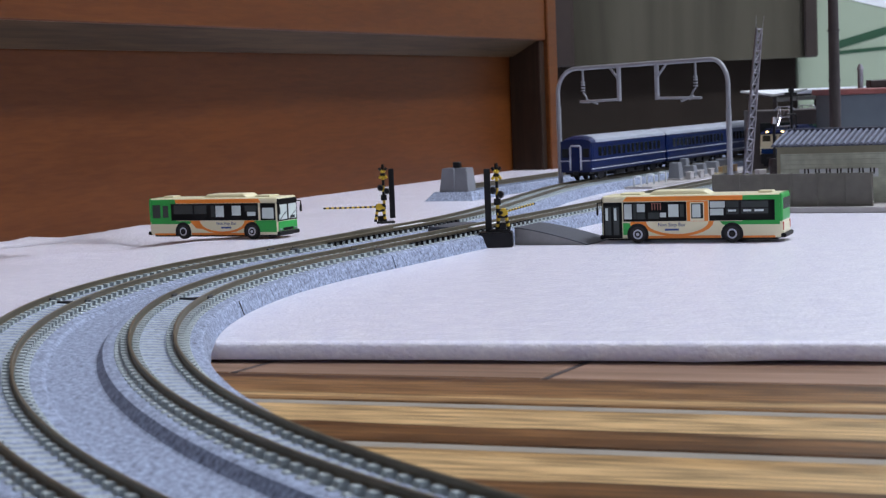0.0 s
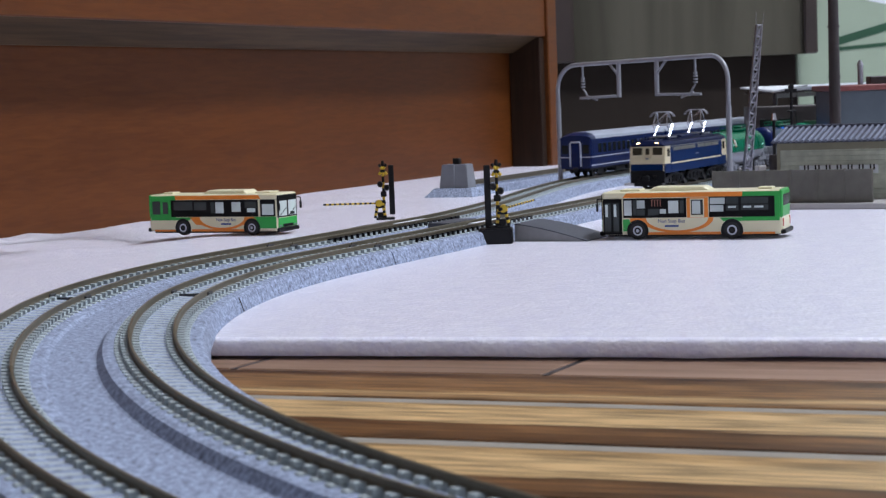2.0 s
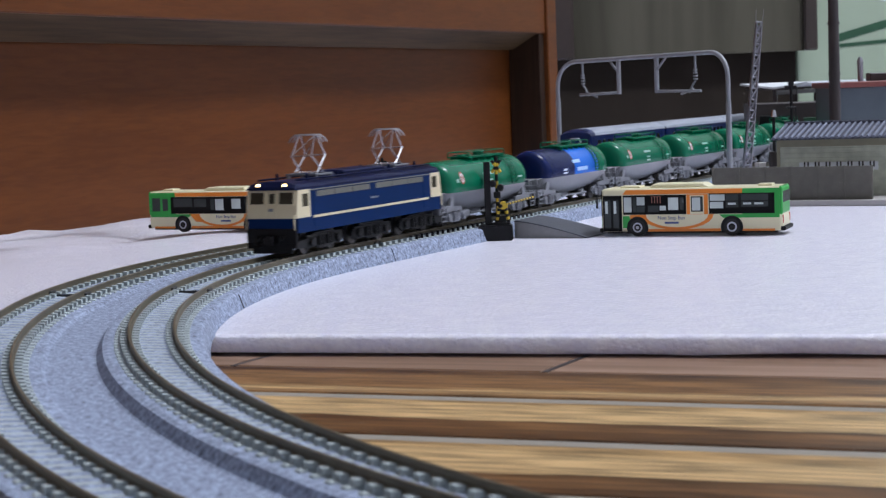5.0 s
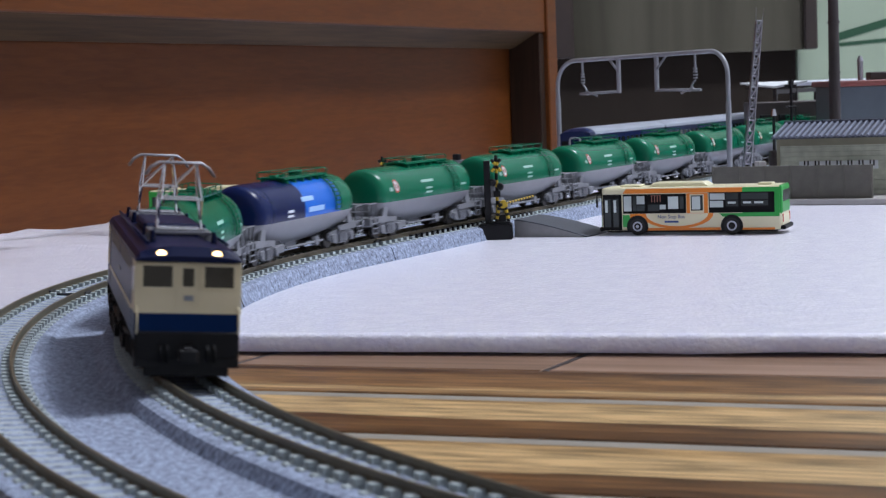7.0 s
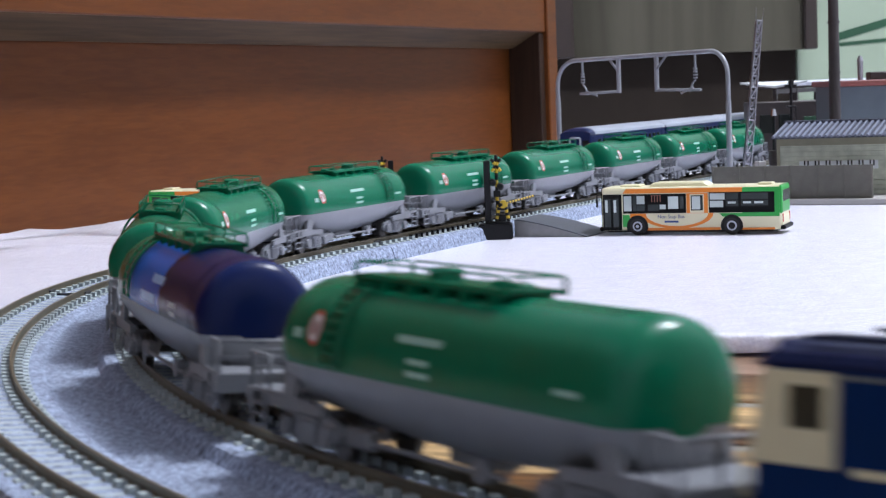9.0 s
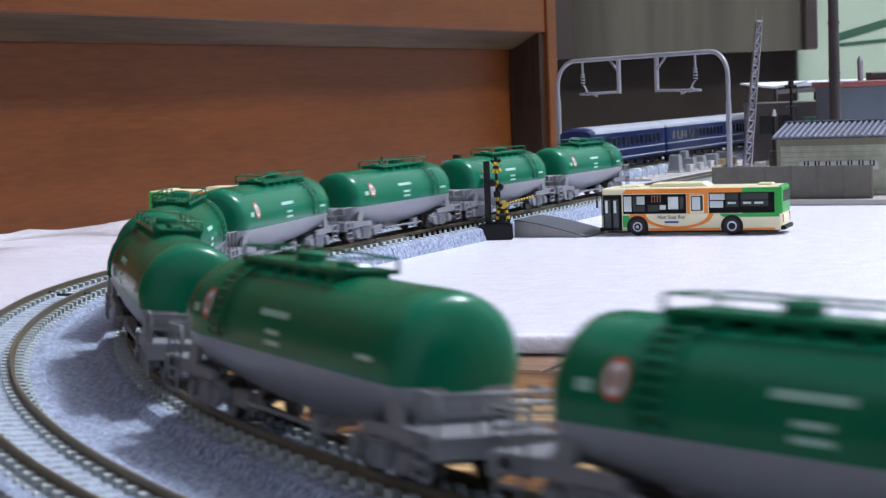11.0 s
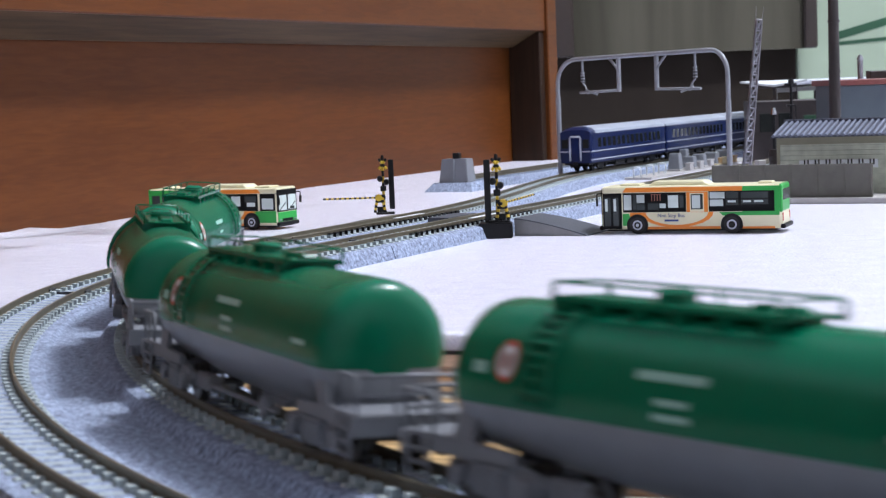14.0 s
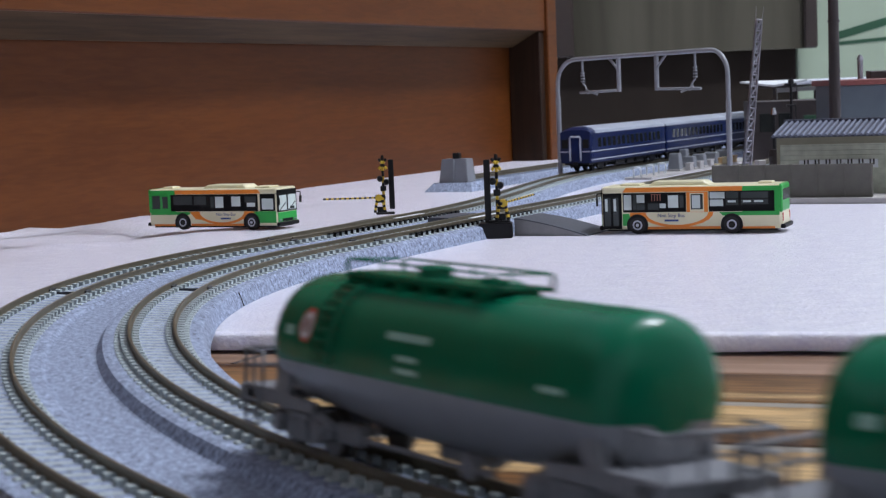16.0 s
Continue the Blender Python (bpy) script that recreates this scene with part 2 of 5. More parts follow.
def foam_sheet():
    b = bmesh.new()
    us = [-0.75 + 2.65 * i / 230 for i in range(231)]
    vs = [0] + [0.002 + 1.9 * (j / 110) ** 1.8 for j in range(111)]
    grid = []
    L = math.hypot(1, FOAM_SLOPE)
    ex, ey = 1 / L, FOAM_SLOPE / L
    for j, v in enumerate(vs):
        row = []
        for u in us:
            wave = 0.0012 * noise.noise((u * 14, 3.3, 0)) + 0.0004 * noise.noise((u * 90, 1.3, 0))
            x = FOAM_A[0] + ex * u - ey * (v + wave)
            y = FOAM_A[1] + ey * u + ex * (v + wave)
            z = -0.0008 if j == 0 else 0.0
            # wrinkles in the loose sheet outside the curve and along the furniture
            side = (x + 0.15) * DY - (y - 0.62) * DX
            k = ease(0.0, -0.10, side) * ease(0.36, 0.46, y) * (1 - ease(0.75, 1.15, y))
            z += k * (0.011 * noise.noise((x * 9, y * 16, 1.7)) + 0.005 * noise.noise((x * 24, y * 34, 4.0)) - 0.003 - 0.007 * abs(noise.noise((x * 13 + y * 7, y * 21 - x * 5, 8.2))))
            row.append(b.verts.new((x, y, z)))
        grid.append(row)
    low = []
    for u in us:
        wave = 0.0009 * noise.noise((u * 31, 7.3, 0)) + 0.0006 * noise.noise((u * 120, 2.3, 0))
        low.append(b.verts.new((FOAM_A[0] + ex * u - ey * wave, FOAM_A[1] + ey * u + ex * wave, -0.0043 + 0.0005 * noise.noise((u * 40, 9.1, 0)))))
    for a, c in zip(grid, grid[1:]):
        for i in range(len(us) - 1):
            b.faces.new((a[i], a[i + 1], c[i + 1], c[i])).smooth = True
    for i in range(len(us) - 1):
        b.faces.new((low[i], low[i + 1], grid[0][i + 1], grid[0][i])).smooth = True
    ends = [b.verts.new((v.co.x, v.co.y, -0.0045)) for v in (grid[-1][0], grid[-1][-1])]
    b.faces.new((low[0], low[-1], ends[1], ends[0])[::-1])
    return b


foam = link_mesh("foam_sheet", foam_sheet(), M["foam"])
tagged(foam, "white polyethylene foam sheet spread over the wooden floor", "foam sheet")


# ---- track ----
def roadbed(name, section, s0, s1, step, label):
    """Ballast bed whose section, a list of (off, z), follows the line."""
    n = round((s1 - s0) / step)
    rows = []
    for i in range(n + 1):
        s = s0 + (s1 - s0) * i / n
        rows.append([at(s, o, z) for o, z in section(s)])
    b = loft(rows, closed=True, caps=True)
    bmesh.ops.recalc_face_normals(b, faces=b.faces[:])
    return link_mesh(name, b, M["ballast"], None, label)


BED = 0.0048


def curve_section(s):
    k = cant(s) / 0.0096
    out = []
    for base, lim in ((0.0, 0.0104), (GAP, 0.0104)):
        rise = lambda o: BED + (o - base + HALF) * k
        out += [(base - lim, rise(base - lim)), (base - 0.0067, rise(base - 0.0067) + 0.00012), (base - 0.0064, rise(base - 0.0064) - 0.0007), (base - 0.0034, rise(base - 0.0034) - 0.0008),
                (base - 0.0031, rise(base - 0.0031) + 0.0004), (base + 0.0031, rise(base + 0.0031) + 0.0004), (base + 0.0034, rise(base + 0.0034) - 0.0008), (base + 0.0064, rise(base + 0.0064) - 0.0007),
                (base + 0.0067, rise(base + 0.0067) + 0.00012), (base + lim - 0.001, rise(base + lim - 0.001)), (base + lim, rise(base + lim) - 0.0003)]
        if base == 0.0:
            f = min(1, k / 0.08)
            out += [(0.0117, rise(0.0104) * (1 - f) + (BED - 0.0011) * f + 0.0002 * f), (0.0122, BED - 0.0011 * f), (GAP - 0.0112, BED - 0.0011 * f)]
    return [(-0.0110, 0.0038), (-0.0124, -0.0003)] [::-1] + out + [(GAP + 0.0110, 0.0038), (GAP + 0.0126, -0.0003)]


def single_section(offset):
    def sec(s):
        o = offset(s)
        return [(o - 0.0125, -0.0003), (o - 0.0110, 0.0042), (o - 0.0102, BED), (o - 0.0067, BED + 0.0001), (o - 0.0064, BED - 0.0007), (o - 0.0034, BED - 0.0007), (o - 0.0031, BED + 0.0004), (o + 0.0031, BED + 0.0004), (o + 0.0034, BED - 0.0007), (o + 0.0064, BED - 0.0007), (o + 0.0067, BED + 0.0001), (o + 0.0102, BED), (o + 0.0110, 0.0042), (o + 0.0125, -0.0003)]
    return sec


def rails(parent, offset, s0, s1, step=0.005):
    n = round((s1 - s0) / step)
    prof = [(-0.00042, 0.0), (-0.00042, 0.0002), (-0.00016, 0.0004), (-0.00016, 0.0012), (-0.00028, 0.0014), (-0.00028, 0.0018), (-0.00018, 0.0019),
            (0.00018, 0.0019), (0.00028, 0.0018), (0.00028, 0.0014), (0.00016, 0.0012), (0.00016, 0.0004), (0.00042, 0.0002), (0.00042, 0.0)]
    for side in (-1, 1):
        rows = []
        for i in range(n + 1):
            s = s0 + (s1 - s0) * i / n
            o = offset(s) + side * HALF
            z = RAIL_TOP - 0.0019 + (cant(s) if side > 0 else 0)
            rows.append([at(s, o + a, z + c) for a, c in prof])
        b = loft(rows)
        bmesh.ops.recalc_face_normals(b, faces=b.faces[:])
        part("rail", b, M["rail"], parent)


def sleeper_mesh():
    b = bmesh.new()
    box(-0.00085, 0.00085, -0.0081, 0.0081, -0.0013, 0.00035, 0.0002, b)
    for side in (-1, 1):
        for q in (-0.00125, 0.00125):
            box(-0.0009, 0.0009, side * HALF + q - 0.00075, side * HALF + q + 0.00075, 0.0003, 0.00125, 0, b)
    me = bpy.data.meshes.new("sleeper")
    b.to_mesh(me)
    b.free()
    me.materials.append(M["sleeper"])
    return me


SLEEPER = sleeper_mesh()
PITCH = 0.0043


def sleeper_pose(s, o):
    x, y, h = line(s)
    roll = math.atan2(cant(s), 2 * HALF)
    q = at(s, o, BED + 0.0001 + cant(s) / 2)
    return Matrix.Translation(q) @ Matrix.Rotation(h, 4, "Z") @ Matrix.Rotation(-roll, 4, "X")


def sleepers(parent, offset, s0, s1, near0, near1):
    """Single sleepers on the near stretch, the rest joined."""
    tmp = SLEEPER
    n = int((s1 - s0) / PITCH)
    vs, fs = [], []
    base_v = [v.co.copy() for v in tmp.vertices]
    base_f = [tuple(f.vertices) for f in tmp.polygons]
    for i in range(n):
        s = s0 + (i + 0.5) * PITCH
        m = sleeper_pose(s, offset(s))
        if near0 < s < near1:
            ob = new("sleeper", SLEEPER)
            ob.parent = parent
            ob.matrix_basis = m
        else:
            k = len(vs)
            vs += [m @ v for v in base_v]
            fs += [tuple(j + k for j in f) for f in base_f]
    me = bpy.data.meshes.new("far_sleeper")
    me.from_pydata(vs, [], fs)
    me.materials.append(M["sleeper"])
    ob = new("far_sleeper", me)
    ob.parent = parent
    tagged(ob, kind="stuff")


inner0 = lambda s: 0.0
near_bed = tagged(roadbed("curved_track", curve_section, -0.02, 1.0, 0.005, "grey ballasted double curve track with concrete sleepers, outer rails raised"), category="track")
rails(near_bed, inner0, -0.02, 1.0)
rails(near_bed, outer, -0.02, 1.0)
far_in = tagged(roadbed("straight_track", single_section(inner0), -1.95, -0.0204, 0.05, "grey ballasted straight model track leading to the station"), category="track", group="straight tracks")
rails(far_in, inner0, -1.95, -0.0204, 0.05)
far_out = tagged(roadbed("station_track", single_section(outer), -1.95, -0.0204, 0.02, "grey ballasted model track with brown rails beside the platform"), category="track", group="straight tracks")
rails(far_out, outer, -1.95, -0.0204, 0.02)
run_on = tagged(roadbed("run_on_track", single_section(inner0), 1.0004, 1.9, 0.05, "grey ballasted straight model track"), category="track", group="straight tracks")
rails(run_on, inner0, 1.0004, 1.9, 0.05)
run_on2 = tagged(roadbed("run_on_track", single_section(outer), 1.0004, 1.9, 0.05, "grey ballasted straight model track"), category="track", group="straight tracks")
rails(run_on2, outer, 1.0004, 1.9, 0.05)

# foam strips under the part of the track that leaves the sheet
b = loft([[at(s, -0.010, -0.0045), at(s, -0.010, -0.0004), at(s, GAP + 0.012, -0.0004), at(s, GAP + 0.012, -0.0045)] for s in [0.135 + 0.02 * i for i in range(90)]])
bmesh.ops.recalc_face_normals(b, faces=b.faces[:])
tagged(link_mesh("foam_strip", b, M["foam"]), "white foam strip under the curved track", "foam sheet")


# ---- cabinet along the layout ----
CB = Vector((-0.205, 0.824, 0))
CAB = Matrix.Translation(CB) @ Matrix.Rotation(math.atan2(DY, DX), 4, "Z")   # x along, -y towards the tracks
# veneer darkened to carry the shade inside the recessed base
M["recess_shade"] = wood("shaded_recess_veneer", (0.014, 0.007, 0.0035), (0.034, 0.016, 0.008), (6, 6, 0.6), 0, 30, 0.5)
cab = thing("wooden_cabinet", "red-brown veneered wooden cabinet with a recessed base, standing behind the layout", "cabinet")
cab.matrix_basis = CAB
part("back_panel", box(-1.2, 0.602, 0.0, 0.012, -0.005, 0.12), M["wood_red"], cab)
part("front_panel", box(-1.2, 0.602, -0.028, -0.010, 0.1, 0.42, 0.0008), M["wood_red"], cab)
b = prism([(-0.026, 0.103), (-0.026, 0.1005), (-0.004, 0.0885), (0.001, 0.0885), (0.001, 0.115)], -1.2, 0.602)
b.transform(Matrix.Rotation(radians(90), 4, "Z") @ Matrix.Diagonal((1, -1, 1, 1)))
bmesh.ops.recalc_face_normals(b, faces=b.faces[:])
rail_strip = part("lower_rail", b, M["wood_dark"], cab, "dull brown rail under the front panel")
part("side_panel", box(0.602, 0.62, -0.030, 0.3, -0.005, 0.42, 0.0008), M["wood_red"], cab)
# added upright: its dark colour paints the shade on the recess's end face
part("corner_post", box(0.5925, 0.6015, -0.0265, -0.0005, -0.005, 0.0995, 0.0006), M["recess_shade"], cab, "added upright in the recessed base, coloured dark for the shade there")
part("side_panel", box(-1.218, -1.2, -0.030, 0.3, -0.005, 0.42, 0.0008), M["wood_red"], cab)
part("top_panel", box(-1.22, 0.622, -0.034, 0.3, 0.42, 0.438, 0.001), M["wood_red"], cab)
part("rear_panel", box(-1.2, 0.602, 0.288, 0.3, -0.005, 0.42), M["wood_red"], cab)


# ---- trains ----
M["tank_grey"] = mat("tank_grey", (0.225, 0.235, 0.255), 0.35, scale=200, var=0.06)
M["frame_grey"] = mat("underframe_grey", (0.185, 0.193, 0.212), 0.5, scale=300, var=0.1)
M["tank_blue"] = mat("tank_blue", (0.012, 0.14, 0.62), 0.24, scale=120, var=0.05, spec=0.3)
M["pale_blue"] = mat("pale_blue_print", (0.36, 0.58, 0.88), 0.4, scale=200, var=0.06)
M["tank_navy"] = mat("tank_navy", (0.004, 0.012, 0.07), 0.26, scale=120, var=0.05, spec=0.22)
M["white"] = mat("white_print", (0.72, 0.76, 0.78), 0.5, scale=300, var=0.05)
M["pale_green"] = mat("pale_print", (0.30, 0.52, 0.44), 0.5, scale=300, var=0.05)
M["red"] = mat("red_print", (0.52, 0.07, 0.045), 0.5, scale=300, var=0.08)
M["steel"] = mat("bright_steel", (0.75, 0.76, 0.79), 0.16, 1.0, scale=200, var=0.06)
M["wheel"] = mat("dark_wheel_metal", (0.09, 0.085, 0.08), 0.4, 0.8, scale=200, var=0.1)
M["panto"] = mat("grey_pantograph", (0.36, 0.37, 0.40), 0.42, 0.6, scale=200, var=0.08)
M["roof"] = mat("loco_roof", (0.006, 0.010, 0.044), 0.4, scale=200, var=0.1, spec=0.12)
M["placard_brown"] = mat("placard_brown", (0.30, 0.12, 0.08), 0.5, scale=300, var=0.2)
M["cab_glass"] = mat("olive_cab_window", (0.05, 0.044, 0.03), 0.12, scale=200, var=0.3, spec=0.3)
M["dark_glass"] = mat("dark_window", (0.012, 0.014, 0.014), 0.12, scale=200, var=0.2, spec=0.3)
M["lamp_on"] = glow("lit_headlamp", (1.0, 0.66, 0.27), 6.5)
mm = 0.001


def scaled(b, k=mm):
    bmesh.ops.scale(b, vec=(k, k, k), verts=b.verts[:])
    return b


def spart(name, b, material, parent, label="", smooth=False):
    """A part written in millimetres."""
    return part(name, scaled(b), material, parent, label, smooth)


def ring(x, k, belly, split=12.0, r=9.3, zc=14.2):
    """One ring of the tank: round above, deeper below, with a corner at the colour line."""
    pts = []
    top = [math.radians(a) for a in range(0, 181, 12)]
    for a in top:
        pts.append((x, r * k * math.cos(a), zc + 9.3 * k * math.sin(a)))
    d = (zc - split) / (belly * k)
    a0 = math.asin(min(0.98, d))
    low = [a0 + (math.pi - 2 * a0) * i / 13 for i in range(14)]
    for a in low[::-1]:
        pts.append((x, r * k * math.cos(a), zc - belly * k * math.sin(a)))
    return pts


def tank_shell(b, colour):
    cap = [(-37.4, 0.05), (-37.25, 0.42), (-36.85, 0.70), (-36.1, 0.87), (-34.9, 0.97), (-33.2, 1.0)]
    xs = cap + [(-33.2 + 66.4 * i / 14, 1.0) for i in range(1, 14)] + [(-x, k) for x, k in cap][::-1]
    rows = []
    for x, k in xs:
        belly = 8.0 + 2.3 * min(1, (37.4 - abs(x)) / 27)
        rows.append(ring(x, k, belly))
    loft(rows, b, smooth=True)
    bmesh.ops.recalc_face_normals(b, faces=b.faces[:])
    for f in b.faces:
        c = f.calc_center_median()
        f.material_index = 1 if c.z < 12.05 else (0 if colour is None else colour(c.x))
    return b


def wheelset(b, x, r=2.9):
    rod((x, -6.4, r), (x, 6.4, r), 0.6, 8, None, b)
    for y in (-4.9, 4.9):
        rod((x, y - 0.5, r), (x, y + 0.5, r), r, 20, None, b)
        rod((x, y * 0.86 - 0.25, r), (x, y * 0.86 + 0.25, r), r + 0.35, 20, None, b)


def freight_bogie(t, x):
    g = new("bogie")
    g.parent = t
    g.location = (x * mm, 0, 0)
    for wx in (-6.1, 6.1):
        b = bmesh.new()
        wheelset(b, wx)
        spart("wheelset", b, M["wheel"], g)
    for s in (-1, 1):
        b = bmesh.new()
        prism([(-8.6, 3.6), (-8.0, 4.8), (-4.0, 5.6), (4.0, 5.6), (8.0, 4.8), (8.6, 3.6), (8.0, 2.4), (5.0, 2.4), (3.2, 1.2), (-3.2, 1.2), (-5.0, 2.4), (-8.0, 2.4)],
              s * 6.7 - 0.45, s * 6.7 + 0.45, b)
        for wx in (-6.1, 6.1):
            rod((wx, s * 7.0, 2.9), (wx, s * 8.1, 2.9), 1.15, 10, None, b)
            box(wx - 1.4, wx + 1.4, s * 7.4 - 0.5, s * 7.4 + 0.5, 3.2, 4.4, 0.15, b)
        for kx in (-1.5, 0, 1.5):
            rod((kx, s * 7.5, 1.6), (kx, s * 7.5, 4.4), 0.62, 8, None, b)
        box(-2.8, 2.8, s * 7.2 - 0.6, s * 7.2 + 0.6, 4.3, 5.2, 0.2, b)
        spart("side_frame", b, M["frame_grey"], g)
    spart("bolster", box(-1.6, 1.6, -6.6, 6.6, 3.4, 5.6, 0.3), M["frame_grey"], g)
    return g


def tank_wagon(colour=None, label="green and grey model tank wagon with a roof walkway", prints=True):
    t = thing("tank_wagon", label, "wagon", group="tank wagons of the freight train")
    mats = [M["green"], M["tank_grey"], M["tank_blue"], M["tank_navy"]]
    spart("tank", tank_shell(bmesh.new(), colour), mats, t)
    # walkway, hatch and its supports
    b = box(-24, 10, -3.4, 3.4, 23.9, 24.4, 0.1)
    for x in range(-23, 10, 6):
        box(x - 0.7, x + 0.7, -4.2, 4.2, 22.6, 23.95, 0, b)
        for y in (-4.3, 4.3):
            box(x - 0.35, x + 0.35, y - 0.3, y + 0.3, 21.9, 24.2, 0, b)
    for y in (-4.3, 4.3):
        box(-24, 10, y - 0.3, y + 0.3, 23.7, 24.3, 0, b)
    spart("walkway", b, M["green"], t)
    b = bmesh.new()
    rod((-9, 0, 23), (-9, 0, 25.4), 2.3, 18, 2.2, b)
    rod((-9, 0, 25.4), (-9, 0, 25.9), 2.6, 18, 1.6, b)
    rod((3, 0, 23), (3, 0, 25.0), 1.4, 14, None, b)
    box(5.5, 8.5, -1.2, 1.2, 24, 25.0, 0.3, b)
    spart("hatch", b, M["green"], t)
    for y in (-4.4, 4.4):
        b = bmesh.new()
        tube([(-23.5, y, 24), (-23.5, y, 25.5), (-23.1, y, 25.9), (9.1, y, 25.9), (9.5, y, 25.5), (9.5, y, 24)], 0.16, 6, b)
        for x in (-15, -7, 1):
            rod((x, y, 24), (x, y, 25.9), 0.15, 6, None, b)
        spart("roof_railing", b, M["green"], t)
    for x in (-24, 10):
        b = bmesh.new()
        tube([(x, -4.4, 24), (x, -4.4, 25.5), (x, -4.0, 25.9), (x, 4.0, 25.9), (x, 4.4, 25.5), (x, 4.4, 24)], 0.16, 6, b)
        spart("roof_railing", b, M["green"], t)
    # ladders that climb the round flanks to the walkway
    for side in (-1, 1):
        b = bmesh.new()
        turns = [radians(a) for a in range(-8, 65, 8)]
        for x in (-23.0, -18.6):
            tube([(x, side * 10.0 * math.cos(a), 14.2 + 10.0 * math.sin(a)) for a in turns], 0.26, 6, b)
        ladder = spart("ladder", b, M["green"], t)
        for a in turns:
            y, z = side * 10.0 * math.cos(a), 14.2 + 10.0 * math.sin(a)
            spart("rung", rod((-23.0, y, z), (-18.6, y, z), 0.22, 6), M["green"], ladder)
    # strap rings and marks at the shell ends
    for x in (-28.0, 28.0):
        b = loft([ring(x + q, 1.008, 8.9) for q in (-0.5, 0.5)], closed=True, caps=False, smooth=True)
        for f in b.faces:
            f.material_index = 1 if f.calc_center_median().z < 12.05 else (0 if colour is None else colour(x))
        spart("strap", b, mats, t)
    for e in (-1, 1):
        b = box(min(e * 33.5, e * 44.2), max(e * 33.5, e * 44.2), -8.2, 8.2, 6.9, 7.5, 0.1)
        spart("end_platform", b, M["frame_grey"], t)
        spart("buffer_beam", box(e * 43.6 - 0.5, e * 43.6 + 0.5, -8.6, 8.6, 4.6, 7.4, 0.2), M["frame_grey"], t)
        b = bmesh.new()
        for y in (-8, 8):
            tube([(e * 43.6, y, 7), (e * 43.6, y, 12.2), (e * 38.6, y, 12.2), (e * 38.6, y, 7)], 0.3, 6, b)
            rod((e * 41.2, y, 7), (e * 41.2, y, 12.2), 0.26, 6, None, b)
        tube([(e * 43.7, -8, 12.2), (e * 43.7, 8, 12.2)], 0.3, 6, b)
        tube([(e * 43.7, -8, 9.8), (e * 43.7, 8, 9.8)], 0.22, 6, b)
        for y in (-2.7, 2.7):
            rod((e * 43.7, y, 7), (e * 43.7, y, 12.2), 0.26, 6, None, b)
        spart("end_railing", b, M["frame_grey"], t)
        for y in (-7.7, 7.7):
            b = prism([(e * 30.5, 11.4), (e * 33.4, 11.4), (e * 35.0, 7.0), (e * 40.5, 7.0), (e * 40.5, 5.4), (e * 24.5, 5.4), (e * 24.5, 6.8), (e * 31.5, 7.2)], y - 0.45, y + 0.45)
            spart("bolster_bracket", b, M["frame_grey"], t)
        for y in (-8.4, 8.4):
            b = bmesh.new()
            for x in (38.9, 42.6):
                rod((e * x, y, 2.0), (e * x, y, 7.0), 0.26, 6, None, b)
            for z in (2.2, 3.9, 5.5):
                rod((e * 38.9, y, z), (e * 42.6, y, z), 0.24, 6, None, b)
            spart("step", b, M["frame_grey"], t)
        b = box(min(e * 44.0, e * 45.9), max(e * 44.0, e * 45.9), -0.9, 0.9, 4.4, 6.2, 0.3)
        box(e * 45.3 - 0.5, e * 45.3 + 0.5, -1.5, 1.5, 3.4, 5.6, 0.3, b)
        spart("coupler", b, M["black"], t)
    # valve gear and braces under the belly
    b = bmesh.new()
    for x in (-16, 16):
        for y in (-6.2, 6.2):
            rod((x, y * 0.6, 6.5), (x * 0.7, y, 3.0), 0.35, 6, None, b)
    box(-4.5, 4.5, -2.0, 2.0, 2.4, 5.0, 0.4, b)
    rod((-14, 6.6, 3.4), (14, 6.6, 3.4), 0.35, 6, None, b)
    rod((-14, -6.6, 3.4), (14, -6.6, 3.4), 0.35, 6, None, b)
    rod((9, -7.0, 3.6), (9, -5.4, 3.6), 1.5, 14, None, b)
    rod((-9, 7.0, 3.6), (-9, 5.4, 3.6), 1.5, 14, None, b)
    box(-21, -15, -6.8, -4.6, 2.2, 4.8, 0.4, b)
    box(15, 21, 4.6, 6.8, 2.2, 4.8, 0.4, b)
    spart("brake_gear", b, M["frame_grey"], t)
    bog = [freight_bogie(t, -28.5), freight_bogie(t, 28.5)]

    def mark(x, z, w, h, side, material, name, proud=0.06):
        """A printed mark that lies on the round flank."""
        rows = []
        for i in range(5):
            zz = z - h / 2 + h * i / 4
            y = side * (math.sqrt(max(0.1, 9.3 ** 2 - (zz - 14.2) ** 2)) + proud)
            rows.append([(x - w / 2, y, zz), (x + w / 2, y, zz)])
        bb = loft(rows, closed=False)
        return spart(name, bb, material, t, smooth=True)

    if prints:
        for side, px, tx, sx in ((1, 26.2, 1.5, -28), (-1, -26.2, -1.5, 28)):
            b = bmesh.new()
            n = 20
            y0 = 17.1
            for r0, r1, pr, mi in ((0, 1.0, 0.16, 0), (1.0, 1.75, 0.12, 1), (1.75, 2.3, 0.10, 2)):
                for k in range(n):
                    q = []
                    for rr, aa in ((r0, k), (r1, k), (r1, k + 1), (r0, k + 1)):
                        a = aa * math.tau / n
                        xx, zz = px + rr * 0.72 * math.cos(a), y0 + rr * math.sin(a)
                        q.append(b.verts.new((xx, side * (math.sqrt(9.3 ** 2 - (zz - 14.2) ** 2) + pr), zz)))
                    if r0 == 0:
                        f = b.faces.new(q[:3])
                    else:
                        f = b.faces.new(q)
                    f.material_index = mi
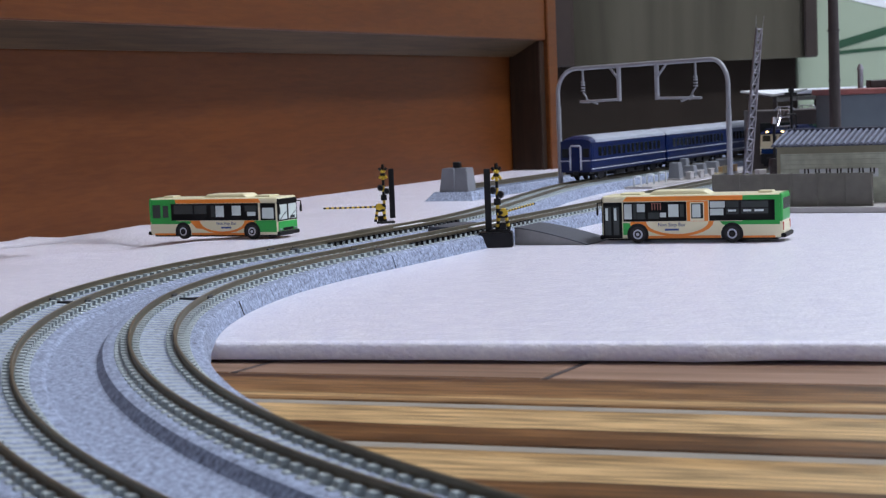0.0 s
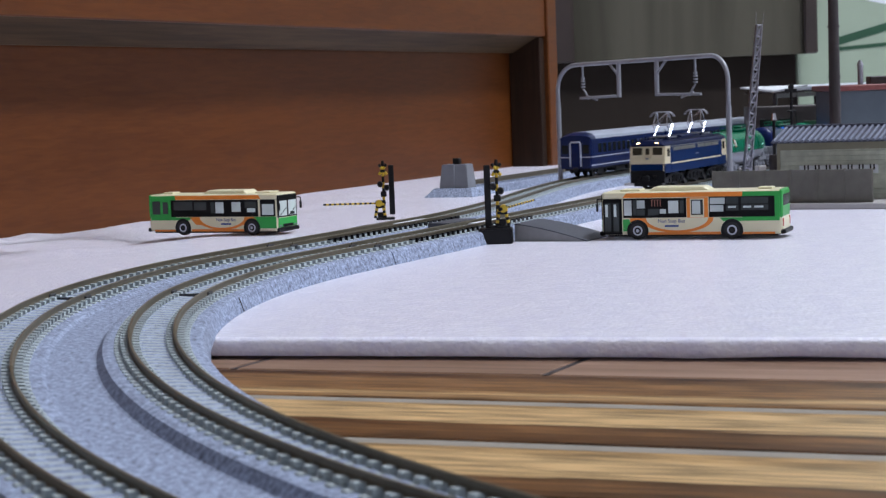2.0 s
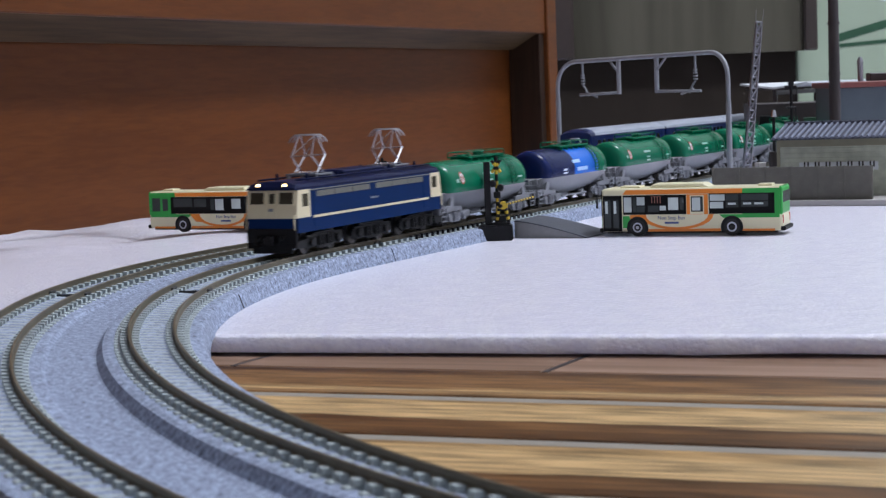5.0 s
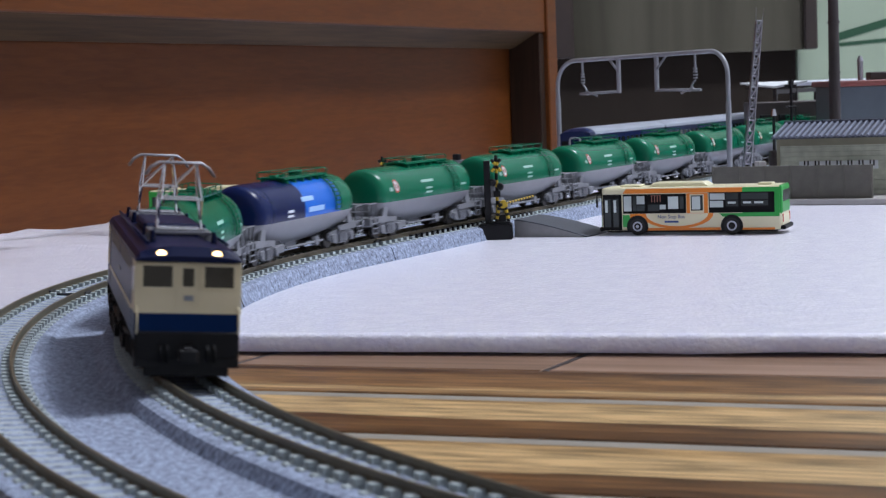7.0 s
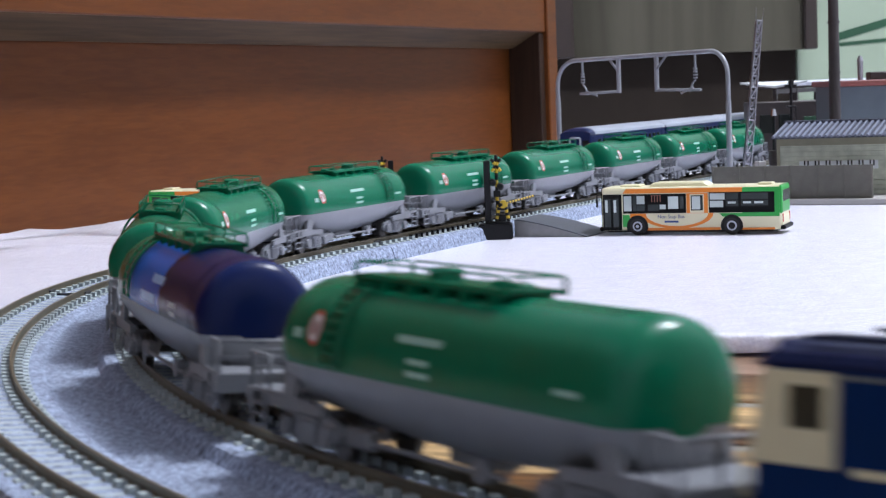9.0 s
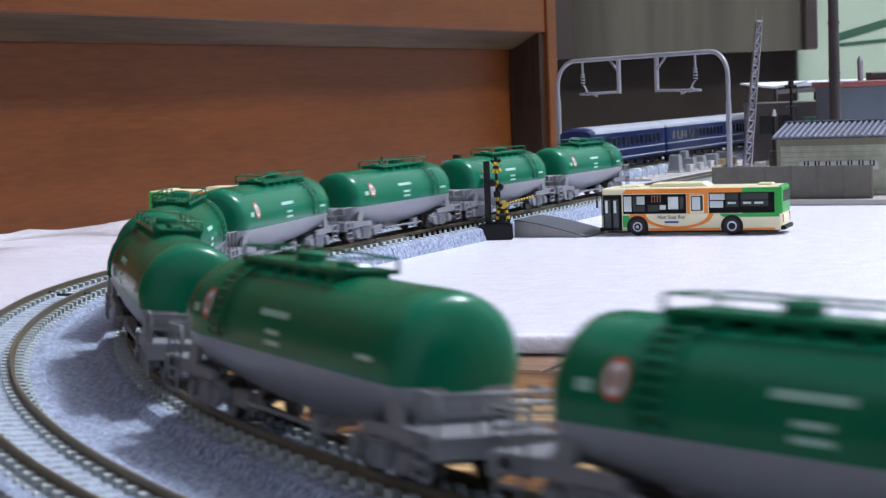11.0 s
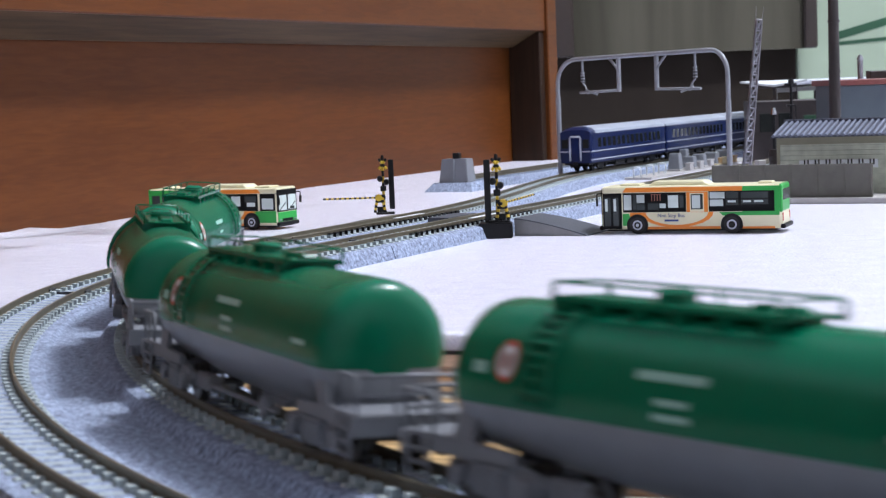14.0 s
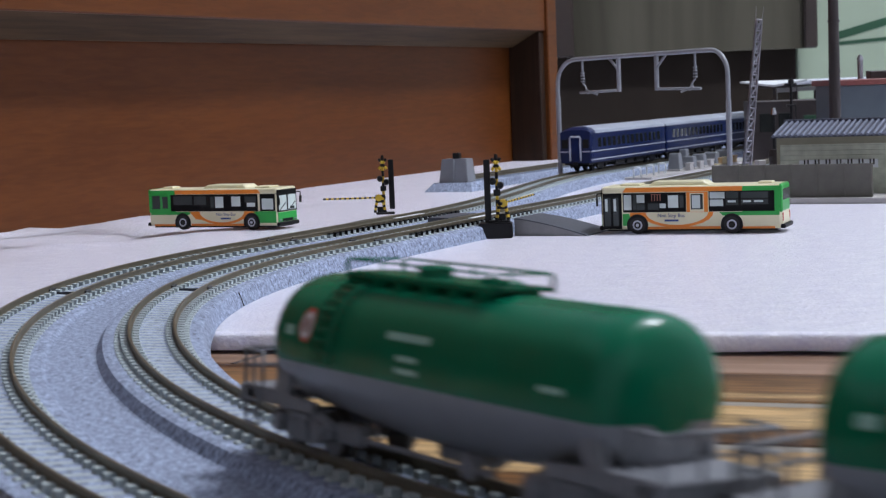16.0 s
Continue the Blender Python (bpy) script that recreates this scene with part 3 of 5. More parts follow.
            bmesh.ops.remove_doubles(b, verts=b.verts[:], dist=0.001)
            spart("placard", b, [M["placard_brown"], M["white"], M["red"]], t, "round red and white placard")
            mark(tx, 17.6, 9.6, 0.9, side, M["pale_green"], "lettering_bar")
            mark(tx - side * 0.5, 15.1, 4.6, 0.7, side, M["pale_green"], "lettering_bar")
            mark(tx - side * 0.5, 13.6, 5.0, 0.7, side, M["pale_green"], "lettering_bar")
            mark(sx, 14.8, 4.4, 0.7, side, M["pale_green"], "lettering_bar")
            mark(px + side * 4.2, 16.2, 2.2, 1.3, side, M["pale_green"], "lettering_bar")
    else:
        for side in (1, -1):
            mark(16, 14.6, 4.5, 0.8, side, M["white"], "lettering_bar")
            mark(16, 13.2, 4.5, 0.7, side, M["white"], "lettering_bar")
            mark(2, 17.6, 9, 1.4, side, M["pale_blue"], "pale_bar")
            mark(-4, 14.2, 12, 1.6, side, M["pale_blue"], "pale_bar")
    # the barrel is shorter than the frame that carries it
    for ob in t.children_recursive:
        if ob.name.split(".")[0] in ("tank", "rung", "walkway", "hatch", "roof_railing", "strap", "ladder", "placard", "lettering_bar", "pale_bar"):
            ob.data.transform(Matrix.Diagonal((0.965, 1, 1, 1)))
    return t, bog


def blue_livery(x):
    return 3 if x > 6 else (2 if x > -26 else 0)


def loco_build():
    t = thing("electric_locomotive", "navy and cream model locomotive with raised pantographs and lit headlamps", "locomotive")
    hw, hl = 8.95, 51.5
    # body shell: slightly raked cab fronts
    def sec(y, zb):
        return [(-hl, y, 7.2), (hl, y, 7.2), (hl, y, 11.6), (hl - 0.4, y, 15.2), (hl - 1.3, y, 21.8), (-hl + 1.3, y, 21.8), (-hl + 0.4, y, 15.2), (-hl, y, 11.6)]
    b = loft([sec(-hw, 0), sec(hw, 0)])
    bmesh.ops.recalc_face_normals(b, faces=b.faces[:])
    bmesh.ops.bevel(b, geom=[e for e in b.edges if abs(e.verts[0].co.x) > 50 and abs(e.verts[1].co.x) > 50 and abs(e.verts[0].co.z - e.verts[1].co.z) > 1 and abs(e.verts[0].co.x - e.verts[1].co.x) < 2], offset=0.7, segments=2, affect="EDGES")
    spart("body", b, M["blue"], t)
    # roof with rounded shoulders
    prof = [(-8.95, 21.8), (-8.95, 22.4), (-8.3, 23.4), (-6.3, 24.2), (-3, 24.7), (3, 24.7), (6.3, 24.2), (8.3, 23.4), (8.95, 22.4), (8.95, 21.8)]
    rows = []
    for x, k in ((-hl + 0.2, 0.90), (-hl + 1.5, 0.99), (-hl + 4, 1.0), (hl - 4, 1.0), (hl - 1.5, 0.99), (hl - 0.2, 0.90)):
        rows.append([(x, y, 21.8 + (z - 21.8) * (k if k > 0.95 else 0.35)) for y, z in prof])
    b = loft(rows)
    bmesh.ops.recalc_face_normals(b, faces=b.faces[:])
    spart("roof", b, M["roof"], t)
    # roof gear
    for x0, x1, w, z1 in ((-14, 14, 5.2, 26.2), (-24, -17, 4.2, 25.6), (17, 24, 4.2, 25.6)):
        spart("roof_hatch", box(x0, x1, -w, w, 24.4, z1, 0.5), M["roof"], t)
    b = bmesh.new()
    for y in (-6.8, 6.8):
        tube([(-47, y, 24.9), (47, y, 24.9)], 0.28, 6, b)
    for x in (-38, -18, 18, 38):
        rod((x, 5.4, 24), (x, 5.4, 26.4), 0.6, 8, 0.4, b)
        rod((x, -5.4, 24), (x, -5.4, 26.4), 0.6, 8, 0.4, b)
    spart("roof_pipe", b, M["roof"], t)
    for e in (-1, 1):
        f = e * hl
        # cream mask of the cab, upper front
        def mask(y):
            o = e * 0.12
            return [(f + o, y, 11.8), (f - e * 0.4 + o, y, 15.2), (f - e * 1.3 + o, y, 21.6), (f - e * 2.0, y, 21.6), (f - e * 2.0, y, 11.8)]
        b = loft([mask(-hw - 0.08), mask(hw + 0.08)])
        bmesh.ops.recalc_face_normals(b, faces=b.faces[:])
        spart("cab_front", b, M["cream"], t, "cream-painted cab front")
        for s in (-1, 1):
            b = prism([(e * (hl - 1.9), 11.8), (e * (hl - 8.6), 11.8), (e * (hl - 8.6), 21.6), (e * (hl - 2.0), 21.6)], s * hw + s * 0.02 - 0.08, s * hw + s * 0.02 + 0.08)
            spart("cab_side", b, M["cream"], t)
            spart("side_window", box(e * (hl - 5.6) - 1.9, e * (hl - 5.6) + 1.9, s * hw - 0.14, s * hw + 0.14, 15.6, 20.2, 0.1), M["cab_glass"], t)
        # raked windows
        tilt = math.atan2(0.9, 6.6)
        fm = Matrix.Translation((f - e * 0.85 + e * 0.16, 0, 18.9)) @ Matrix.Rotation(-e * tilt, 4, "Y")
        for y0, y1 in ((-7.9, -2.5), (2.5, 7.9)):
            spart("windscreen", box(-0.15, 0.15, y0, y1, -2.2, 2.1, 0.14, None, fm), M["cab_glass"], t)
            b = bmesh.new()
            for yy in (y0, y1):
                box(-0.2, 0.24, yy - 0.22, yy + 0.22, -2.4, 2.3, 0, b, fm)
            for zz in (-2.3, 2.2):
                box(-0.2, 0.24, y0, y1, zz - 0.2, zz + 0.2, 0, b, fm)
            spart("window_frame", b, M["cream"], t)
        spart("door_window", box(-0.15, 0.15, -0.95, 0.95, -1.9, 1.6, 0.1, None, fm), M["cab_glass"], t)
        b = bmesh.new()
        for y in (-1.9, 1.9):
            box(-0.12, 0.2, y - 0.1, y + 0.1, -6.2, 2.6, 0, b, fm)
        spart("door_frame", b, M["cream"], t)
        spart("emblem", box(-0.15, 0.2, -0.8, 0.8, -4.2, -3.2, 0.05, None, Matrix.Translation((f - e * 0.2, 0, 18.5)) @ Matrix.Rotation(-e * tilt, 4, "Y")), M["frame_grey"], t)
        # headlamps on the roof edge
        for y in (-4.7, 4.7):
            b = bmesh.new()
            rod((f - e * 5, y, 23.1), (f - e * 0.7, y, 23.1), 1.35, 16, None, b)
            case = spart("headlamp", b, M["roof"], t)
            if e > 0:
                b = bmesh.new()
                rod((f - e * 0.75, y, 23.1), (f - e * 0.45, y, 23.1), 0.9, 16, 0.7, b)
                spart("lens", b, M["lamp_on"], case, "glowing warm lens")
        # handrails, buffer beam, skirt, coupler, steps
        b = bmesh.new()
        for y in (-8.6, 8.6):
            tube([(f + e * 0.1, y, 8.2), (f + e * 0.9, y, 8.6), (f + e * 0.9, y, 12.6), (f + e * 0.1, y, 13.0)], 0.22, 6, b)
        spart("handrail", b, M["cream"], t)
        spart("buffer_beam", box(min(f - e * 0.6, f + e * 0.5), max(f - e * 0.6, f + e * 0.5), -8.9, 8.9, 4.0, 8.7, 0.3), M["frame_dark"], t)
        b = bmesh.new()
        for y in (-6.6, 6.6):
            prism([(f + e * 0.2, 4.6), (f + e * 0.6, 2.6), (f - e * 5.5, 2.2), (f - e * 6.5, 5.0)], y - 2.2, y + 2.2, b)
        box(min(f - e * 0.5, f + e * 0.4), max(f - e * 0.5, f + e * 0.4), -7.2, 7.2, 1.0, 4.6, 0.3, b)
        for y in (-4.6, -3.4, 3.4, 4.6):
            tube([(f + e * 0.5, y, 6.4), (f + e * 1.3, y, 5.6), (f + e * 1.1, y, 3.6)], 0.35, 6, b)
        spart("skirt", b, M["frame_dark"], t)
        b = box(min(f, f + e * 3.2), max(f, f + e * 3.2), -0.9, 0.9, 4.6, 6.4, 0.3)
        box(f + e * 2.6 - 0.7, f + e * 2.6 + 0.7, -1.7, 1.7, 3.6, 6.0, 0.3, b)
        spart("coupler", b, M["black"], t)
    # flanks: cream line, louvres, small windows, plates
    for s in (-1, 1):
        y = s * hw
        spart("cream_line", box(-hl + 10.4, hl - 10.4, y - 0.12, y + 0.12, 11.3, 12.1), M["cream"], t)
        spart("cornice", box(-hl + 8, hl - 8, y - 0.15, y + 0.2, 21.0, 21.4, 0.1), M["line_grey"], t)
        for x in (-31, -19, -7, 9, 21, 33):
            b = box(x - 5.8, x + 5.8, y - 0.05, y + 0.1, 18.6, 20.6)
            for k in range(4):
                box(x - 5.8, x + 5.8, y - 0.1, y + 0.2, 18.7 + 0.5 * k, 18.95 + 0.5 * k, 0, b)
            spart("louvre", b, M["line_grey"], t)
        spart("number_plate", box(-2.6, 2.6, y - 0.1, y + 0.14, 15.0, 15.7), M["frame_grey"], t)
        spart("door", box(-hl + 10.8, -hl + 14.4, y - 0.05, y + 0.1, 8.2, 20.8, 0.08), M["blue"], t)
        spart("door", box(hl - 14.4, hl - 10.8, y - 0.05, y + 0.1, 8.2, 20.8, 0.08), M["blue"], t)
    # underframe tanks
    b = box(-8, 8, -7.5, 7.5, 2.6, 7.3, 0.6)
    spart("equipment_box", b, M["black"], t)
    bog = []
    for x in (-33.5, 0, 33.5):
        g = new("bogie")
        g.parent = t
        g.location = (x * mm, 0, 0)
        for wx in (-9.3, 9.3):
            b = bmesh.new()
            wheelset(b, wx, 3.7)
            spart("wheelset", b, M["wheel"], g)
        for s in (-1, 1):
            b = prism([(-13.6, 3.2), (-13.0, 5.0), (-6, 6.6), (6, 6.6), (13.0, 5.0), (13.6, 3.2), (11, 1.6), (6.5, 2.6), (3, 1.4), (-3, 1.4), (-6.5, 2.6), (-11, 1.6)], s * 7.3 - 0.6, s * 7.3 + 0.6)
            for wx in (-9.3, 9.3):
                rod((wx, s * 7.6, 3.7), (wx, s * 8.9, 3.7), 1.4, 10, None, b)
            for kx in (-4, -2, 2, 4):
                rod((kx, s * 8.2, 2.4), (kx, s * 8.2, 5.6), 0.7, 8, None, b)
            box(-12.5, 12.5, s * 7.9 - 0.3, s * 7.9 + 0.3, 5.2, 6.0, 0.1, b)
            spart("side_frame", b, M["frame_dark"], g)
        spart("bolster", box(-3, 3, -7, 7, 3.0, 6.8, 0.3), M["black"], g)
        bog.append(g)
    # pantographs, raised
    for px in (-28, 27):
        pg = new("pantograph")
        pg.parent = t
        b = bmesh.new()
        for y in (-5.2, 5.2):
            box(px - 5.5, px + 5.5, y - 0.4, y + 0.4, 25.4, 26.0, 0.1, b)
        for x in (px - 5, px + 5):
            box(x - 0.4, x + 0.4, -5.4, 5.4, 25.4, 26.0, 0.1, b)
        for x in (px - 4.6, px + 4.6):
            for y in (-5, 5):
                rod((x, y, 23.8), (x, y, 25.5), 0.8, 10, 0.55, b)
        spart("base_frame", b, M["frame_grey"], pg)
        bars = []
        for e in (-1, 1):
            for y in (-4.0, 4.0):
                bars.append(((px + e * 2.2, y, 26), (px - e * 4.4, y * 0.92, 31.2), 0.26))
            bars.append(((px - e * 4.4, -3.7, 31.2), (px - e * 4.4, 3.7, 31.2), 0.2))
            bars.append(((px + e * 2.2, -4.2, 26.1), (px + e * 2.2, 4.2, 26.1), 0.3))
            for y in (-3.6, 3.6):
                bars.append(((px - e * 4.4, y, 31.2), (px - e * 0.7, y * 0.8, 36.9), 0.22))
            bars.append(((px - e * 4.4, -3.6, 31.2), (px - e * 0.7, 2.8, 36.9), 0.14))
        for a, c, r in bars:
            spart("arm", rod(a, c, r, 6), M["steel"], pg)
        b = bmesh.new()
        for e in (-1, 1):
            tube([(px + e * 1.2, -6.3, 35.0), (px + e * 1.2, -5.2, 36.4), (px + e * 1.2, -3.8, 37.2), (px + e * 1.2, 3.8, 37.2), (px + e * 1.2, 5.2, 36.4), (px + e * 1.2, 6.3, 35.0)], 0.24, 6, b)
        for y in (-4, 0, 4):
            rod((px - 1.2, y, 37.1), (px + 1.2, y, 37.1), 0.22, 6, None, b)
        spart("collector_head", b, M["panto"], pg)
    # the upper body is lower than its width suggests, the pantographs stand a little taller
    for ob in t.children_recursive:
        if ob.data:
            for v in ob.data.vertices:
                z = v.co.z / mm
                v.co.z = mm * (z if z < 11.8 else 11.8 + (z - 11.8) * 0.88 if z < 24.7 else 23.15 + (z - 24.7) * 1.09)
    return t, bog


M["frame_dark"] = mat("dark_running_gear", (0.008, 0.0083, 0.0095), 0.5, scale=300, var=0.15, spec=0.2)
M["line_grey"] = mat("grey_cornice", (0.17, 0.17, 0.145), 0.5, scale=300, var=0.08)


# ---- blue sleeping coaches standing in the station ----
M["coach_blue"] = mat("coach_blue", (0.003, 0.0115, 0.066), 0.32, scale=120, var=0.06, spec=0.3)
M["coach_roof"] = mat("coach_roof_grey", (0.31, 0.34, 0.40), 0.5, scale=200, var=0.06)


def coach_build(tail):
    t = thing("sleeping_coach", "dark blue model passenger coach with silver lines and grey roof", "coach", group="coaches standing in the station")
    hl = 66.0
    prof = [(-9.4, 5.0), (-9.6, 12), (-9.4, 21.6), (9.4, 21.6), (9.6, 12), (9.4, 5.0)]
    b = loft([[(x, y * k, z) for y, z in prof] for x, k in ((-hl, 0.95), (-hl + 1.5, 1), (hl - 1.5, 1), (hl, 0.95))])
    bmesh.ops.recalc_face_normals(b, faces=b.faces[:])
    spart("body", b, M["coach_blue"], t)
    rp = [(-9.5, 21.6), (-9.0, 23.2), (-7, 24.7), (-3.5, 25.6), (3.5, 25.6), (7, 24.7), (9.0, 23.2), (9.5, 21.6)]
    rows = []
    for x, k in ((-hl, 0.75), (-hl + 3, 1), (hl - 8, 1), (hl - 3, 0.86), (hl, 0.55)):
        rows.append([(x, y, 21.6 + (z - 21.6) * k) for y, z in rp])
    b = loft(rows)
    bmesh.ops.recalc_face_normals(b, faces=b.faces[:])
    for f in b.faces:
        f.material_index = 1 if f.calc_center_median().x > hl - 12 and tail and f.calc_center_median().x > hl - 9 else 0
    spart("roof", b, [M["coach_roof"], M["coach_blue"]], t)
    for s in (-1, 1):
        y = s * 9.55
        for z in (11.2, 6.4):
            spart("silver_line", box(-hl + 0.5, hl - 0.5, y - 0.12, y + 0.12, z, z + 0.55), M["steel_print"], t)
        for i in range(14):
            x = -52 + 8 * i
            spart("window", box(x - 2.5, x + 2.5, y - 0.05, y + 0.12, 13.6, 18.8, 0.1), M["dark_glass"], t)
        for x in (-60.5, 60.5):
            spart("door", box(x - 2.2, x + 2.2, y - 0.05, y + 0.1, 5.6, 20.6, 0.1), M["coach_blue"], t)
    if tail:
        b = bmesh.new()
        tube([(hl + 0.2, -3.2, 6.2), (hl + 0.2, -3.2, 19.2), (hl + 0.2, -2.6, 20), (hl + 0.2, 2.6, 20), (hl + 0.2, 3.2, 19.2), (hl + 0.2, 3.2, 6.2)], 0.55, 6, b)
        spart("gangway_frame", b, M["steel_print"], t, "silver frame round the end door")
        spart("end_door", box(hl - 0.2, hl + 0.25, -2.6, 2.6, 6.2, 19.6, 0.1), M["tank_navy"], t)
        for y in (-6.3, 6.3):
            spart("end_window", box(hl - 0.3, hl + 0.12, y - 1.9, y + 1.9, 13.4, 18.4, 0.1), M["dark_glass"], t)
            spart("end_line", box(hl - 0.3, hl + 0.12, y - 2.7, y + 2.7, 11.2, 11.75), M["steel_print"], t)
    spart("underframe", box(-hl + 2, hl - 2, -7.5, 7.5, 3.8, 5.2, 0.2), M["frame_dark"], t)
    for x0, x1 in ((-28, -14), (-10, 2), (6, 22)):
        spart("equipment_box", box(x0, x1, -8, 8, 1.6, 4.4, 0.4), M["frame_dark"], t)
    for x in (-46, 46):
        b = bmesh.new()
        for wx in (-6.5, 6.5):
            wheelset(b, x + wx, 2.9)
        for s in (-1, 1):
            prism([(x - 10, 3.0), (x - 9, 4.6), (x + 9, 4.6), (x + 10, 3.0), (x + 3, 1.2), (x - 3, 1.2)], s * 7.2 - 0.5, s * 7.2 + 0.5, b)
            for wx in (-6.5, 6.5):
                rod((x + wx, s * 7.4, 2.9), (x + wx, s * 8.4, 2.9), 1.2, 10, None, b)
        spart("bogie", b, M["frame_dark"], t)
    b = box(hl - 0.5, hl + 1.2, -1.4, 1.4, 3.2, 5.4, 0.3)
    spart("coupler", b, M["black"], t)
    return t


M["steel_print"] = mat("silver_print", (0.55, 0.58, 0.64), 0.35, 0.3, scale=200, var=0.05)


def ride(s, half):
    """Where a vehicle stands whose pivots lie half a base before and behind s."""
    a, c = at(s + half), at(s - half)
    u = (a - c).normalized()
    mid = (a + c) / 2
    rise = cant(s)
    return Matrix.Translation((mid.x, mid.y, RAIL_TOP + rise / 2)) @ Matrix.Rotation(math.atan2(u.y, u.x), 4, "Z") @ Matrix.Rotation(-math.atan2(rise, 2 * HALF), 4, "X")


def standing(s, half, side):
    a, c = at(s + half, side(s + half), RAIL_TOP), at(s - half, side(s - half), RAIL_TOP)
    u = (a - c).normalized()
    return Matrix.Translation((a + c) / 2) @ Matrix.Rotation(math.atan2(u.y, u.x), 4, "Z")


loco, loco_bogies = loco_build()
wagons = []
first, first_bogies = tank_wagon()
wagons.append((first, first_bogies))
wagons.append(tank_wagon(blue_livery, "navy, bright blue and grey model tank wagon in the freight train", False))
for i in range(8):
    c = copy_thing(first, pose(0, 0, 0))
    wagons.append((c, [o for o in c.children if o.name.startswith("bogie")]))

coach_tail = coach_build(True)
coach_tail.matrix_basis = standing(-0.424 - 0.067, 0.046, outer)
coach_next = coach_build(False)
coach_next.matrix_basis = standing(-0.424 - 0.067 - 0.1345, 0.046, outer)
for i in range(2, 6):
    copy_thing(coach_next, standing(-0.424 - 0.067 - 0.1345 * i, 0.046, outer))

# ---- the freight train runs ----
S_START, SPEED, WAGON, FIRST = -0.5458, 0.1170, 0.0908, 0.1462
LAG = ((0, 0), (9, 0), (11.5, 0.0042), (12.5, 0.0035), (14, -0.0005), (15, -0.003), (16, -0.004))


def front(t):
    for (a, p), (c, q) in zip(LAG, LAG[1:]):
        if t <= c:
            return S_START + SPEED * t + p + (q - p) * (t - a) / (c - a)


def place(u, slack=0.043):
    """The couplings stretch on the curve, most of all the one behind the locomotive."""
    return u + 0.083 * max(0, u - 0.1) - slack * max(0, u - 0.36)


def motions():
    ts = [i * 0.2 for i in range(81)]
    walk(loco, [(t, ride(place(front(t) - 0.0515, 0), 0.0335)) for t in ts])
    for g, x in zip(loco_bogies, (-0.0335, 0.0, 0.0335)):
        rows = []
        for t in ts:
            s = place(front(t) - 0.0515, 0)
            body = ride(s, 0.0335)
            w = ride(s + x, 0.009)
            loc = body.inverted() @ w
            a = loc.to_euler().z
            rows.append((t, pose(x, loc.translation.y if x == 0 else 0, 0, 0, 0, math.degrees(a))))
        walk(g, rows)
    for i, (w, bogies) in enumerate(wagons):
        back = FIRST + WAGON * i
        walk(w, [(t, ride(place(front(t) - back), 0.0285)) for t in ts])
        for g in bogies:
            x = g.location.x
            rows = []
            for t in ts:
                s = place(front(t) - back)
                loc = ride(s, 0.0285).inverted() @ ride(s + x, 0.006)
                rows.append((t, pose(x, 0, 0, 0, 0, math.degrees(loc.to_euler().z))))
            walk(g, rows)


# ---- model buses ----
M["bus_cream"] = mat("bus_cream", (0.78, 0.73, 0.49), 0.3, scale=150, var=0.03)
M["bus_orange"] = mat("bus_orange", (0.84, 0.25, 0.025), 0.3, scale=150, var=0.04)
M["bus_green"] = mat("bus_green", (0.022, 0.36, 0.055), 0.28, scale=150, var=0.05)
M["bus_black"] = mat("bus_black", (0.006, 0.0065, 0.007), 0.4, scale=150, var=0.2, spec=0.12)
# opaque pale colour stands in for the bright foam seen through clear windows
M["bus_pane"] = mat("bus_pane", (0.60, 0.68, 0.64), 0.08, scale=60, var=0.25)
M["bus_pane_dark"] = mat("bus_pane_dark", (0.04, 0.05, 0.048), 0.25, scale=60, var=0.35)
M["tyre"] = mat("tyre_rubber", (0.014, 0.014, 0.015), 0.7, scale=300, var=0.2)
M["blue_print"] = mat("blue_print", (0.03, 0.07, 0.24), 0.5, scale=200, var=0.05)


def words(text, size, name, material, parent, m):
    """Printed words, as thin letters of the built-in font, in millimetres."""
    cu = bpy.data.curves.new(name, "FONT")
    cu.body, cu.size, cu.extrude, cu.resolution_u, cu.align_x = text, size, 0.03, 2, "CENTER"
    tmp = bpy.data.objects.new(name, cu)
    me = bpy.data.meshes.new_from_object(tmp)
    bpy.data.objects.remove(tmp)
    me.transform(Matrix.Scale(mm, 4) @ m)
    me.materials.clear()
    me.materials.append(material)
    ob = new(name, me)
    ob.parent = parent
    return ob


def flat(outline, y0, y1, name, material, parent, label=""):
    lo, hi = min(y0, y1), max(y0, y1)
    return spart(name, prism(outline, lo, hi), material, parent, label)


